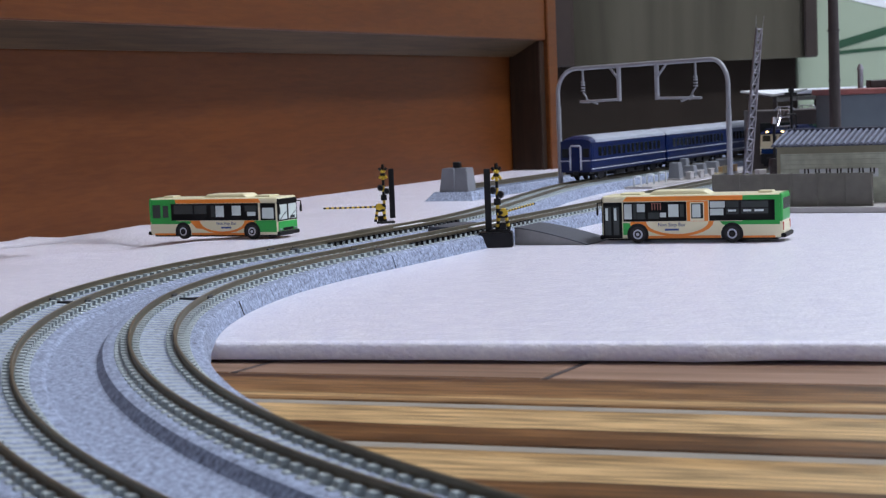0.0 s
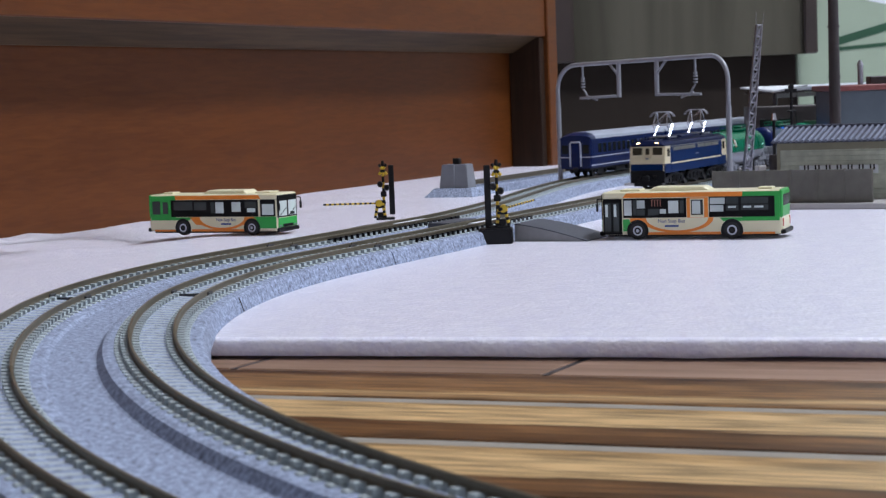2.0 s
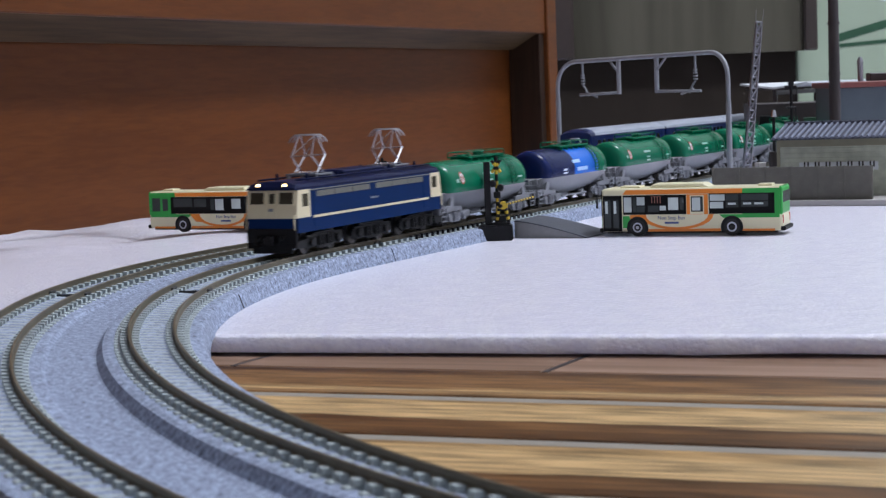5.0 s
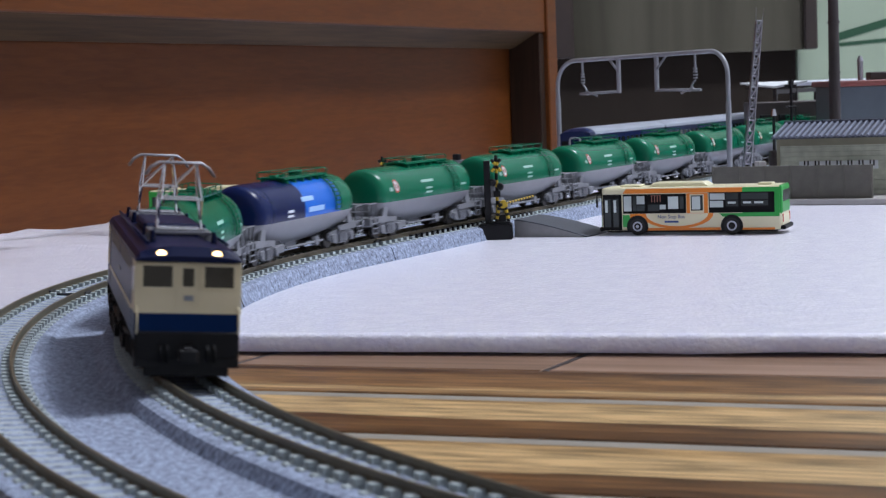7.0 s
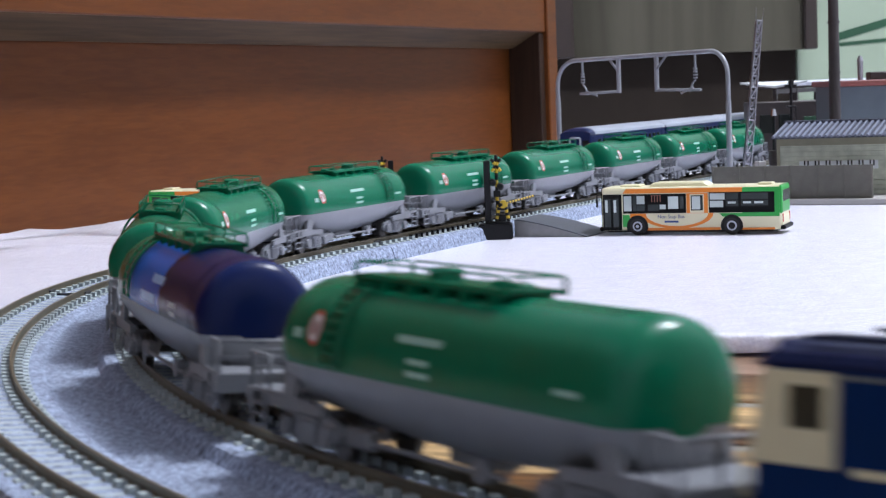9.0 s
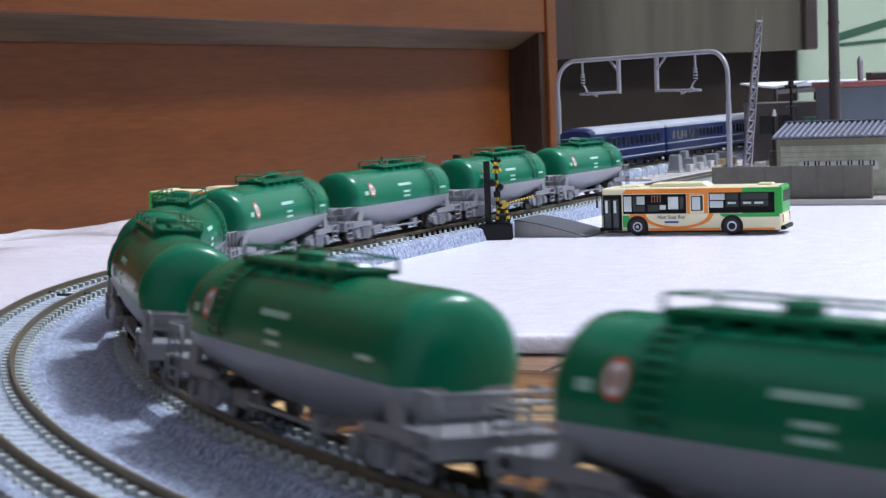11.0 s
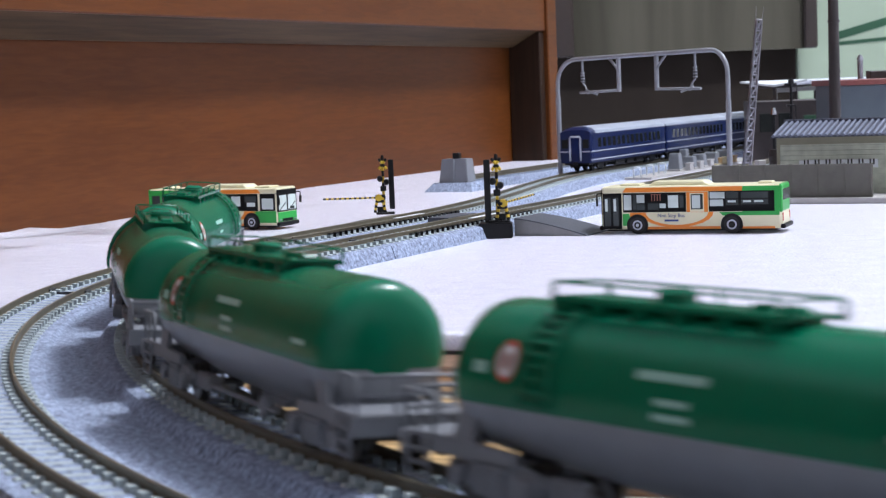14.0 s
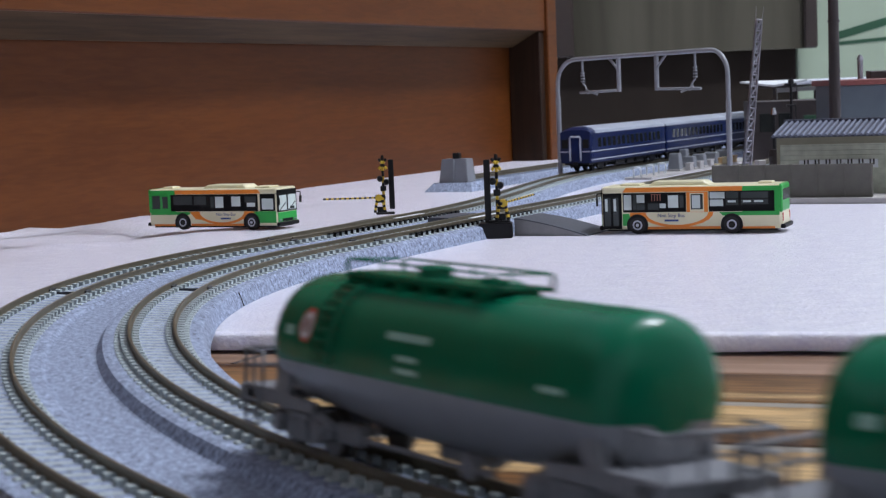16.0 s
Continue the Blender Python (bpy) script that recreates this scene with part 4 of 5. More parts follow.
def bus_build(m, label, stretch):
    t = thing("toy_bus", label, "bus", m, group="model buses at the crossing")
    w = 8.2
    b = box(-35, 35, -w, w, 1.7, 17.8, 1.1, seg=3)
    spart("body", b, M["bus_cream"], t)
    spart("underbody", box(-33, 33, -7, 7, 1.0, 2.0), M["black"], t)
    # roof units
    b = loft([[(-7, -5.2, 17.7), (17, -5.2, 17.7), (17, 5.2, 17.7), (-7, 5.2, 17.7)], [(-4.5, -4.6, 19.3), (15, -4.6, 19.3), (15, 4.6, 19.3), (-4.5, 4.6, 19.3)]])
    bmesh.ops.bevel(b, geom=b.edges[:], offset=0.35, segments=1, affect="EDGES")
    spart("roof_cooler", b, M["bus_cream"], t)
    spart("roof_vent", box(-30.5, -25, -3, 3, 17.7, 18.6, 0.3), M["bus_cream"], t)
    spart("roof_vent", box(20.5, 28.5, -4, 4, 17.7, 18.5, 0.3), M["bus_cream"], t)
    for s in (-1, 1):
        y0, y1 = s * w - s * 0.02, s * w + s * 0.07
        z2, z3, z4 = s * w + s * 0.12, s * w + s * 0.17, s * w + s * 0.22

        def plate(x0, x1, b0, b1, depth, name, material, label=""):
            return flat([(x0, b0), (x0, b1), (x1, b1), (x1, b0)], y0, depth, name, material, t, label)

        flat([(26.4, 15.6), (25.0, 17.3), (-20.2, 17.3), (-20.0, 15.6)], y0, y1, "roof_band", M["bus_orange"], t, "orange band under the roof")
        flat([(-20.2, 17.3), (-20.0, 15.6), (-20.0, 7.9), (-11.2, 7.9), (-12.6, 6.6), (-34, 6.6), (-34, 17.3)], y0, y1, "rear_panel", M["bus_green"], t, "green rear panel")
        plate(17.0, -11.6, 1.75, 2.7, y1, "skirt_line", M["bus_orange"])
        plate(-19.6, -32.2, 1.75, 2.5, y1, "skirt_line", M["bus_orange"])
        # the orange sweep round the cream field
        bowl = [(5.2 + 14.2 * math.cos(a), 8.0 + 5.6 * math.sin(a)) for a in [radians(180 + 15 * k) for k in range(13)]]
        cup = [(5.2 + 12.2 * math.cos(a), 8.0 + 4.7 * math.sin(a)) for a in [radians(360 - 15 * k) for k in range(13)]]
        for k in range(12):
            flat([bowl[k], bowl[k + 1], cup[11 - k], cup[12 - k]], y0, y1, "orange_sweep", M["bus_orange"], t)
        flat([(23.6, 8.0), (19.2, 8.0), (16.6, 4.6), (17.6, 4.0), (23.6, 6.6)], y0, y1, "orange_sweep", M["bus_orange"], t)
        if s < 0:
            flat([(-12.6, 8.0), (-8.8, 8.0), (-5.2, 4.4), (-9.0, 4.6)], y0, y1, "orange_sweep", M["bus_orange"], t)
        if s > 0:
            # kerb side: folding front door, front windows, wide middle door, rear windows
            plate(34.3, 26.8, 1.9, 15.3, z2, "door", M["bus_black"], "black folding front door")
            for x0, x1 in ((33.7, 31.2), (30.3, 28.0)):
                plate(x0, x1, 3.1, 13.7, z3, "door_pane", M["bus_pane_dark"])
                plate(x0 - 0.3, x0 - 1.3, 8.6, 13.2, z4, "door_pane", M["bus_pane"])
            flat([(26.5, 3.1), (26.5, 7.6), (23.9, 7.6), (23.4, 6.0), (23.4, 3.1)], y0, y1, "front_panel", M["bus_green"], t, "green front corner")
            plate(26.3, 1.5, 8.1, 15.3, z2, "window_band", M["bus_black"])
            for x0, x1, b0, b1, pale in ((25.9, 22.9, 9.0, 14.6, 1), (22.3, 21.0, 9.0, 14.6, 0), (20.8, 17.7, 11.6, 14.6, 1), (20.8, 17.7, 9.0, 11.2, 0),
                                         (16.4, 12.2, 9.0, 11.4, 0), (11.8, 9.4, 9.6, 11.3, 1), (8.5, 4.5, 9.7, 14.3, 1), (4.0, 2.4, 9.7, 14.3, 0)):
                plate(x0, x1, b0, b1, z3, "window", M["bus_pane"] if pale else M["bus_pane_dark"])
            plate(15.2, 11.2, 12.1, 14.9, z3, "sign_panel", M["bus_black"])
            for x in (15.0, 13.9, 12.8, 11.7):
                plate(x, x - 0.35, 12.3, 14.7, z4, "lettering_bar", M["placard_brown"])
            plate(15.2, 11.2, 14.6, 14.8, z4, "lettering_bar", M["placard_brown"])
            plate(1.3, -6.9, 8.0, 15.4, y1 + 0.03, "door_surround", M["bus_orange"], "orange surround of the middle door")
            plate(0.0, -5.4, 8.1, 15.0, z2, "door", M["bus_cream"])
            plate(-0.4, -5.0, 9.0, 14.6, z3, "door_frame", M["bus_black"])
            plate(-0.8, -4.0, 9.4, 14.2, z4, "window", M["bus_pane"])
            plate(-4.2, -4.8, 9.4, 14.2, z4, "window", M["bus_pane_dark"])
            plate(-7.3, -32.2, 8.1, 15.6, z2, "window_band", M["bus_black"])
            for x0, x1, b0, b1, pale in ((-7.7, -13.4, 12.9, 15.2, 1), (-7.7, -12.8, 10.1, 12.5, 1), (-13.8, -18.6, 12.9, 15.2, 0), (-13.8, -18.6, 10.4, 12.5, 0),
                                         (-19.6, -29.8, 12.9, 15.2, 0), (-19.6, -29.8, 10.6, 12.5, 0)):
                plate(x0, x1, b0, b1, z3, "window", M["bus_pane"] if pale else M["bus_pane_dark"])
            for x0, x1 in ((-14.6, -17.6), (-20.4, -23.4), (-24.6, -28.0)):
                plate(x0, x1, 11.4, 12.1, z4, "seat_back", M["bus_pane"])
        else:
            # driver's side: one long window band, driver's window, emergency door at the rear
            flat([(34.2, 3.0), (34.2, 8.0), (22.4, 8.0), (22.4, 6.6), (24.4, 5.4), (24.8, 3.0)], y0, y1, "front_panel", M["bus_green"], t, "green front corner")
            plate(24.8, -22.6, 8.1, 15.4, z2, "window_band", M["bus_black"])
            for x0, x1, b0, b1, pale in ((24.0, 17.8, 11.9, 14.4, 0), (23.4, 19.0, 10.0, 11.7, 1), (15.6, 10.8, 10.2, 14.4, 1), (6.4, 2.0, 9.6, 14.4, 1), (1.6, -0.6, 9.6, 14.4, 0),
                                         (-3.0, -9.6, 11.0, 14.6, 0), (-10.6, -21.0, 11.0, 14.8, 0)):
                plate(x0, x1, b0, b1, z3, "window", M["bus_pane"] if pale else M["bus_pane_dark"])
            plate(33.9, 26.0, 8.1, 15.4, z2, "driver_window_frame", M["bus_black"])
            plate(33.0, 27.0, 8.8, 13.4, z3, "driver_window", M["bus_pane"])
            plate(-23.8, -27.6, 8.4, 15.2, z2, "emergency_door", M["bus_green"])
            plate(-24.2, -27.2, 9.4, 14.6, z3, "window", M["bus_pane_dark"])
            plate(-28.6, -33.0, 9.2, 15.0, z2, "window", M["bus_pane_dark"])
        turn = Matrix.Translation((7.4, z3 - s * 0.08, 6.2)) @ (Matrix.Rotation(radians(180), 4, "Z") if s > 0 else Matrix.Identity(4)) @ Matrix.Rotation(radians(90), 4, "X")
        words("Non Step Bus", 1.9, "lettering", M["blue_print"], t, turn)
        plate(4.6, 10.0, 4.6, 5.3, z2, "lettering_bar", M["blue_print"])
        # wheels
        for x in (20, -15.4):
            flat([(x + 4.1 * math.cos(a), max(1.65, 3.2 + 4.2 * math.sin(a))) for a in [math.radians(-30 + 12 * i) for i in range(21)]], y0, z2, "wheel_arch", M["black"], t)
            wh = new("wheel")
            wh.parent = t
            b = bmesh.new()
            rod((x, s * 5.8, 3.3), (x, s * 8.35, 3.3), 3.3, 28, None, b)
            bmesh.ops.bevel(b, geom=[e for e in b.edges if len(e.link_faces) == 2 and abs(e.calc_face_angle(0)) > 1], offset=0.35, segments=2, affect="EDGES")
            spart("tyre", b, M["tyre"], wh)
            b = bmesh.new()
            rod((x, s * 8.0, 3.3), (x, s * 8.45, 3.3), 2.0, 24, 1.8, b)
            spart("rim", b, M["steel_print"], wh)
            b = bmesh.new()
            rod((x, s * 8.3, 3.3), (x, s * 8.6, 3.3), 1.35, 16, 1.2, b)
            spart("hub", b, M["black"], wh)
            spart("hub_cap", rod((x, s * 8.5, 3.3), (x, s * 8.75, 3.3), 0.75, 12, 0.5), M["steel_print" if x > 0 else "tyre"], wh)
    # ends
    spart("windscreen_frame", box(34.5, 35.08, -7.9, 7.9, 7.2, 17.2, 0.4), M["bus_black"], t)
    for y0, y1 in ((-7.1, -0.5), (0.5, 7.1)):
        spart("windscreen", box(34.7, 35.14, y0, y1, 8.0, 14.6, 0.15), M["bus_pane"], t)
        spart("wiper", rod((35.25, y0 + 0.4, 8.2), (35.25, y1 - 0.8, 11.4), 0.16, 6), M["bus_black"], t)
    spart("grille", box(34.9, 35.2, -4.2, 4.2, 3.4, 4.6, 0.1), M["bus_black"], t)
    spart("steering_wheel", box(34.9, 35.17, 2.0, 5.6, 8.2, 9.6, 0.1), M["bus_pane_dark"], t)
    spart("destination_sign", box(34.7, 35.16, -6.6, 6.6, 15.3, 17.0, 0.15), M["bus_black"], t)
    spart("wiper_post", box(35.0, 35.2, -0.25, 0.25, 7.6, 15.2), M["bus_black"], t)
    spart("front_face", box(34.7, 35.1, -7.6, 7.6, 3.2, 7.4, 0.15), M["bus_green"], t)
    spart("bumper", box(34.2, 35.9, -8.3, 8.3, 1.5, 3.2, 0.4), M["bus_black"], t)
    for y in (-6, 6):
        spart("headlamp", box(34.9, 35.3, y - 0.9, y + 0.9, 3.5, 4.3, 0.2), M["frame_grey"], t)
    for y in (-8.9, 8.9):
        b = bmesh.new()
        tube([(34.5, y * 0.9, 15.4), (36.4, y, 15.2), (36.4, y, 13.6)], 0.28, 6, b)
        box(36.1, 36.7, y - 0.7, y + 0.7, 10.6, 13.6, 0.2, b)
        spart("mirror", b, M["bus_black"], t)
    spart("rear_face", box(-35.12, -33.6, -8.3, 8.3, 7.2, 17.88, 1.1, seg=3), M["bus_green"], t)
    spart("rear_window", box(-35.2, -34.8, -6.8, 6.8, 11.8, 16.0, 0.15), M["bus_pane_dark"], t)
    spart("rear_bumper", box(-36.2, -34.2, -8.3, 8.3, 1.7, 3.3, 0.4), M["bus_black"], t)
    for y in (-6.8, 6.8):
        spart("tail_lamp", box(-35.25, -34.8, y - 0.6, y + 0.6, 4.4, 7.4, 0.1), M["red"], t)
    spart("lower_rear", box(-35.15, -34.7, -7.4, 7.4, 3.2, 6.6, 0.1), M["bus_cream"], t)
    # short overhangs: all but the wheels and arches is drawn in a little
    for o in t.children:
        if o.data and not o.name.startswith("wheel"):
            o.data.transform(Matrix.Diagonal((stretch, 1, 1, 1)))
    return t


bus_build(Matrix.Translation((0.0945, 0.6439, 0)) @ Matrix.Rotation(radians(159), 4, "Z"), "cream, orange and green model bus standing by the ramp", 0.966)
bus_build(Matrix.Translation((-0.0956, 0.7552, 0)) @ Matrix.Rotation(radians(-26.3), 4, "Z"), "cream, orange and green model bus standing beyond the tracks", 0.945)

# ---- level crossing ----
M["joiner"] = mat("joiner_black", (0.03, 0.03, 0.033), 0.5, scale=300, var=0.15)
M["yellow"] = mat("signal_yellow", (0.62, 0.42, 0.03), 0.4, scale=300, var=0.1)
M["ramp_grey"] = mat("ramp_grey", (0.060, 0.066, 0.081), 0.6, scale=500, var=0.08, bump=0.0001)
M["ramp_side"] = mat("ramp_side_grey", (0.24, 0.24, 0.24), 0.6, scale=500, var=0.08)
ALONG = math.atan2(DY, DX)          # away from the camera, along the straight
TRACKS = Matrix.Rotation(ALONG, 4, "Z")


def striped(p0, p1, r, n, parent, name):
    """A bar in equal pieces, black and yellow by turns."""
    b = bmesh.new()
    p0, p1 = Vector(p0), Vector(p1)
    for i in range(n):
        rod(p0 + (p1 - p0) * (i / n), p0 + (p1 - p0) * ((i + 1) / n), r, 6, None, b, i % 2)
    return spart(name, b, [M["yellow"], M["black"]], parent)


def crossing_signal(m, arm_dir, foot, label):
    t = thing("crossing_signal", label, "signal", m, group="crossing signals")
    if foot:
        b = loft([[(-7.6, -6.0, 0), (5.6, -6.0, 0), (5.6, 5.0, 0), (-7.6, 5.0, 0)], [(-7.3, -5.6, 5.8), (5.3, -5.6, 5.8), (5.3, 4.6, 5.8), (-7.3, 4.6, 5.8)]])
        bmesh.ops.bevel(b, geom=b.edges[:], offset=0.4, segments=2, affect="EDGES")
        spart("foot", b, M["black"], t, "black plastic foot")
    z0 = 5.6 if foot else 0.0
    side = -1 if foot else 1
    spart("base_plate", box(-3.6, 4.6, -2.4, 2.4, z0, z0 + 1.0, 0.3), M["black"], t)
    spart("back_strip", box(side * 3.6 - 1.2, side * 3.6 + 1.2, -0.7, 0.7, z0 + (2.2 if not foot else 0.2), z0 + 24.0, 0.25), M["black"], t, "long black strip along the mast")
    b = bmesh.new()
    for i in range(9):
        rod((0, 0, z0 + 1 + i * 2.6), (0, 0, z0 + 1 + (i + 1) * 2.6), 0.62, 8, None, b, 1 if i % 2 else 0)
    spart("mast", b, [M["black"], M["yellow"]], t)
    for a in (-1, 1):
        b = bmesh.new()
        for k in range(4):
            p = Vector((a * (-1.7 + 0.85 * k), -0.9, z0 + 19.9 + 1.15 * k))
            q = p + Vector((a * 0.85, 0, 1.15))
            rod(p, q, 0.6, 6, None, b, k % 2)
        spart("cross_board", b, [M["yellow"], M["black"]], t)
    b = bmesh.new()
    rod((0, 0, z0 + 23.5), (0, 0, z0 + 26.0), 0.9, 10, 0.6, b)
    spart("bell", b, M["black"], t)
    for x, z in ((-1.4, 15.6), (1.4, 14.0)):
        b = bmesh.new()
        rod((x, -1.8, z0 + z), (x, 0.6, z0 + z), 1.25, 14, None, b)
        rod((x, -2.9, z0 + z + 0.3), (x, -1.8, z0 + z + 0.3), 1.0, 14, 1.35, b)
        spart("signal_lamp", b, M["black"], t)
    spart("indicator", box(-1.3, 1.3, -1.0, 0.6, z0 + 10.2, z0 + 12.6, 0.2), M["black"], t)
    b = bmesh.new()
    cx = side * -1.8
    for e in (-1, 1):
        for k in range(6):
            p = Vector((cx + e * (2.3 - 0.22 * k), -1.2, z0 + 0.9 + 1.1 * k))
            rod(p, p + Vector((-e * 0.22, 0, 1.1)), 0.62, 6, None, b, k % 2)
            q = Vector((cx + e * (2.3 - 0.22 * k), 1.2, z0 + 0.9 + 1.1 * k))
            rod(q, q + Vector((-e * 0.22, 0, 1.1)), 0.62, 6, None, b, k % 2)
    box(cx - 1.9, cx + 1.9, -1.5, 1.5, z0 + 5.2, z0 + 8.6, 0.3, b, None, 0)
    box(cx - 2.0, cx + 2.0, -1.6, 1.6, z0 + 6.4, z0 + 7.3, 0.1, b, None, 1)
    box(cx - 1.2, cx + 1.2, -1.2, 1.2, z0 + 0.9, z0 + 3.4, 0.2, b, None, 0)
    spart("barrier_machine", b, [M["black"], M["yellow"]], t, "black and yellow barrier machine")
    b = bmesh.new()
    rod((side * -2.2 + 0, -2.0, z0 + 7.4), (side * -2.2 + 0, 2.0, z0 + 7.4), 1.5, 12, None, b)
    spart("pivot", b, M["yellow"], t)
    u = Vector(arm_dir)
    start = Vector((side * -2.2, 0, z0 + 7.4))
    striped(start, start + u * 26, 0.42, 22, t, "barrier_arm")
    striped(start, start - u * 3, 0.8, 2, t, "counterweight")
    return t


crossing_signal(Matrix.Translation((0.0212, 0.6525, 0)) @ Matrix.Rotation(radians(-4), 4, "Z"), (DX * 0.99, DY * 0.99, 0.055), True, "black and yellow level crossing signal on a black foot")
crossing_signal(Matrix.Translation((-0.0252, 0.762, 0.0030)) @ Matrix.Rotation(radians(2), 4, "Z"), (-0.93, -0.36, 0.03), False, "black and yellow level crossing signal beyond the outer track")


def ramp(m, length, name, label, top, side):
    t = thing(name, label, "ramp", m)
    n = 12
    def h(u):
        k = u / length
        return 6.4 * (1 - k ** 1.35) + 0.35
    us = [length * i / n for i in range(n + 1)]
    b = loft([[(u, 0.0, 0), (u, 0.0, h(u) - 0.4), (u, 25, h(u) - 0.4), (u, 25, 0)] for u in us])
    bmesh.ops.recalc_face_normals(b, faces=b.faces[:])
    spart("base", b, side, t)
    b = loft([[(u, -0.1, h(u) - 0.4), (u, -0.1, h(u)), (u, 25.1, h(u)), (u, 25.1, h(u) - 0.4)] for u in us])
    bmesh.ops.recalc_face_normals(b, faces=b.faces[:])
    spart("road_surface", b, top, t)
    return t


N_TURN = math.atan2(-DX, DY)        # from the tracks towards the open foam
ramp(Matrix.Translation((0.0275, 0.6565, 0)) @ Matrix.Rotation(N_TURN, 4, "Z"), 29.5, "crossing_ramp", "grey plastic road ramp leading up to the tracks", M["ramp_grey"], M["ramp_side"])
M["ramp_brown"] = mat("ramp_brown_grey", (0.10, 0.085, 0.08), 0.6, scale=500, var=0.1)
ramp(Matrix.Translation((-0.0275 + 0.025 * DX, 0.6835 + 0.025 * DY, 0)) @ Matrix.Rotation(N_TURN + math.pi, 4, "Z"), 30, "crossing_ramp", "dark grey-brown road ramp on the far side of the tracks", M["ramp_brown"], M["ramp_brown"])
# deck between the rails
for nm, o0, o1, mt in (("crossing_deck", -0.0036, 0.0036, "white"), ("crossing_deck", 0.0118, 0.0212, "ramp_grey"), ("crossing_deck", GAP - 0.0036, GAP + 0.0036, "white")):
    b = bmesh.new()
    s_a = -0.112
    loft([[at(s_a - 0.001 * k, o0, 0.0046), at(s_a - 0.001 * k, o0, 0.0066), at(s_a - 0.001 * k, o1, 0.0066), at(s_a - 0.001 * k, o1, 0.0046)] for k in (0, 25)], b)
    bmesh.ops.recalc_face_normals(b, faces=b.faces[:])
    tagged(link_mesh(nm, b, M[mt]), "white crossing panel between the rails" if mt == "white" else "grey crossing panel between the tracks", "panel", "crossing panels")

# guard rails: dark toothed strips inside the rails at the crossing
for o in (-0.0062, GAP - 0.0062):
    b = bmesh.new()
    for k in range(26):
        s = -0.045 - 0.0042 * k
        m4 = Matrix.Translation(at(s, o, 0.0056)) @ Matrix.Rotation(line(s)[2], 4, "Z")
        box(-0.0013, 0.0013, -0.0006, 0.0006, -0.0008, 0.0010, 0, b, m4)
    tagged(link_mesh("guard_strip", b, M["black"], far_in if o < 0 else far_out), kind="stuff")

# rail joints: black joiners, and the seam across the bed
for s_j, bed in ((0.1175, near_bed), (-0.021, far_in)):
    for o, up in ((-HALF, 0), (HALF, 1), (GAP - HALF, 0), (GAP + HALF, 1)):
        m4 = Matrix.Translation(at(s_j, o, RAIL_TOP - 0.0016 + up * cant(s_j))) @ Matrix.Rotation(line(s_j)[2], 4, "Z")
        part("rail_joiner", box(-0.0022, 0.0022, -0.0008, 0.0008, -0.0004, 0.0008, 0.0002, None, m4), M["joiner"], bed)
    if s_j > 0:
        for o0, o1, zz in ((-0.0035, 0.0035, BED + 0.0011), (GAP - 0.0035, GAP + 0.0035, BED + 0.0011)):
            a, c = at(s_j, o0, 0), at(s_j, o1, 0)
            m4 = Matrix.Translation((a + c) / 2 + Vector((0, 0, zz + cant(s_j) / 2))) @ Matrix.Rotation(line(s_j)[2], 4, "Z")
            part("bed_seam", box(-0.00012, 0.00012, -abs(o1 - o0) / 2, abs(o1 - o0) / 2, -0.0009, 0.00005, 0, None, m4), M["joiner"], bed)

u, v = at(0.1095, -0.0112, 0.0041), at(0.1095, -0.01255, 0.0002)
part("bed_seam", rod(u, v, 0.00016, 5), M["joiner"], near_bed)

# ---- siding with its end block ----
SIDE = 0.140
sid = tagged(roadbed("siding_track", single_section(lambda s: SIDE), -1.3, -0.395, 0.05, "grey ballasted siding that ends at a block"), category="track", group="straight tracks")
rails(sid, lambda s: SIDE, -1.3, -0.40, 0.05)
eb = thing("end_block", "grey concrete-like end block with a black lamp on top", "buffer stop", Matrix.Translation(at(-0.388, SIDE, 0)) @ Matrix.Rotation(ALONG, 4, "Z"))
b = loft([[(-13, -15, 0), (10, -15, 0), (10, 15, 0), (-13, 15, 0)], [(-7, -11.5, 4.8), (10, -11.5, 4.8), (10, 11.5, 4.8), (-7, 11.5, 4.8)]])
spart("plinth", b, M["ballast"], eb)
b = loft([[(-5.5, -9, 4.6), (6, -9, 4.6), (6, 9, 4.6), (-5.5, 9, 4.6)], [(-4.2, -7.6, 18), (5.2, -7.6, 18), (5.2, 7.6, 18), (-4.2, 7.6, 18)]])
bmesh.ops.bevel(b, geom=b.edges[:], offset=0.35, segments=2, affect="EDGES")
spart("block", b, M["grey"], eb)
spart("rib", box(-5.6, -4.2, -0.7, 0.7, 4.8, 17.6, 0.2), M["grey"], eb)
spart("lamp", box(-1.6, 2.2, -2.0, 2.0, 17.9, 21.4, 0.4), M["black"], eb, "small black lamp")

# ---- catenary gantry ----
M["gantry"] = mat("gantry_grey", (0.28, 0.29, 0.315), 0.3, scale=200, var=0.05)
GL, GR = Vector((0.071, 1.02, 0)), Vector((0.150, 0.895, 0))
gx = (GR - GL)
glen = gx.length * 1000
gan = thing("catenary_gantry", "light grey tubular catenary gantry over two tracks", "gantry", Matrix.Translation(GL) @ Matrix.Rotation(math.atan2(gx.y, gx.x), 4, "Z"))
top = 71.6
pts = [(0, 0, 0), (0, 0, top - 14)]
for i in range(1, 9):
    a = math.radians(180 - 90 * i / 9)
    pts.append((18 + 18 * math.cos(a), 0, top - 14 + 14 * math.sin(a)))
pts += [(18, 0, top), (glen - 13, 0, top + 0.6)]
for i in range(1, 10):
    a = math.radians(90 - 90 * i / 9)
    pts.append((glen - 13 + 13 * math.cos(a), 0, top - 12.4 + 13 * math.sin(a)))
pts.append((glen, 0, 0))
b = bmesh.new()
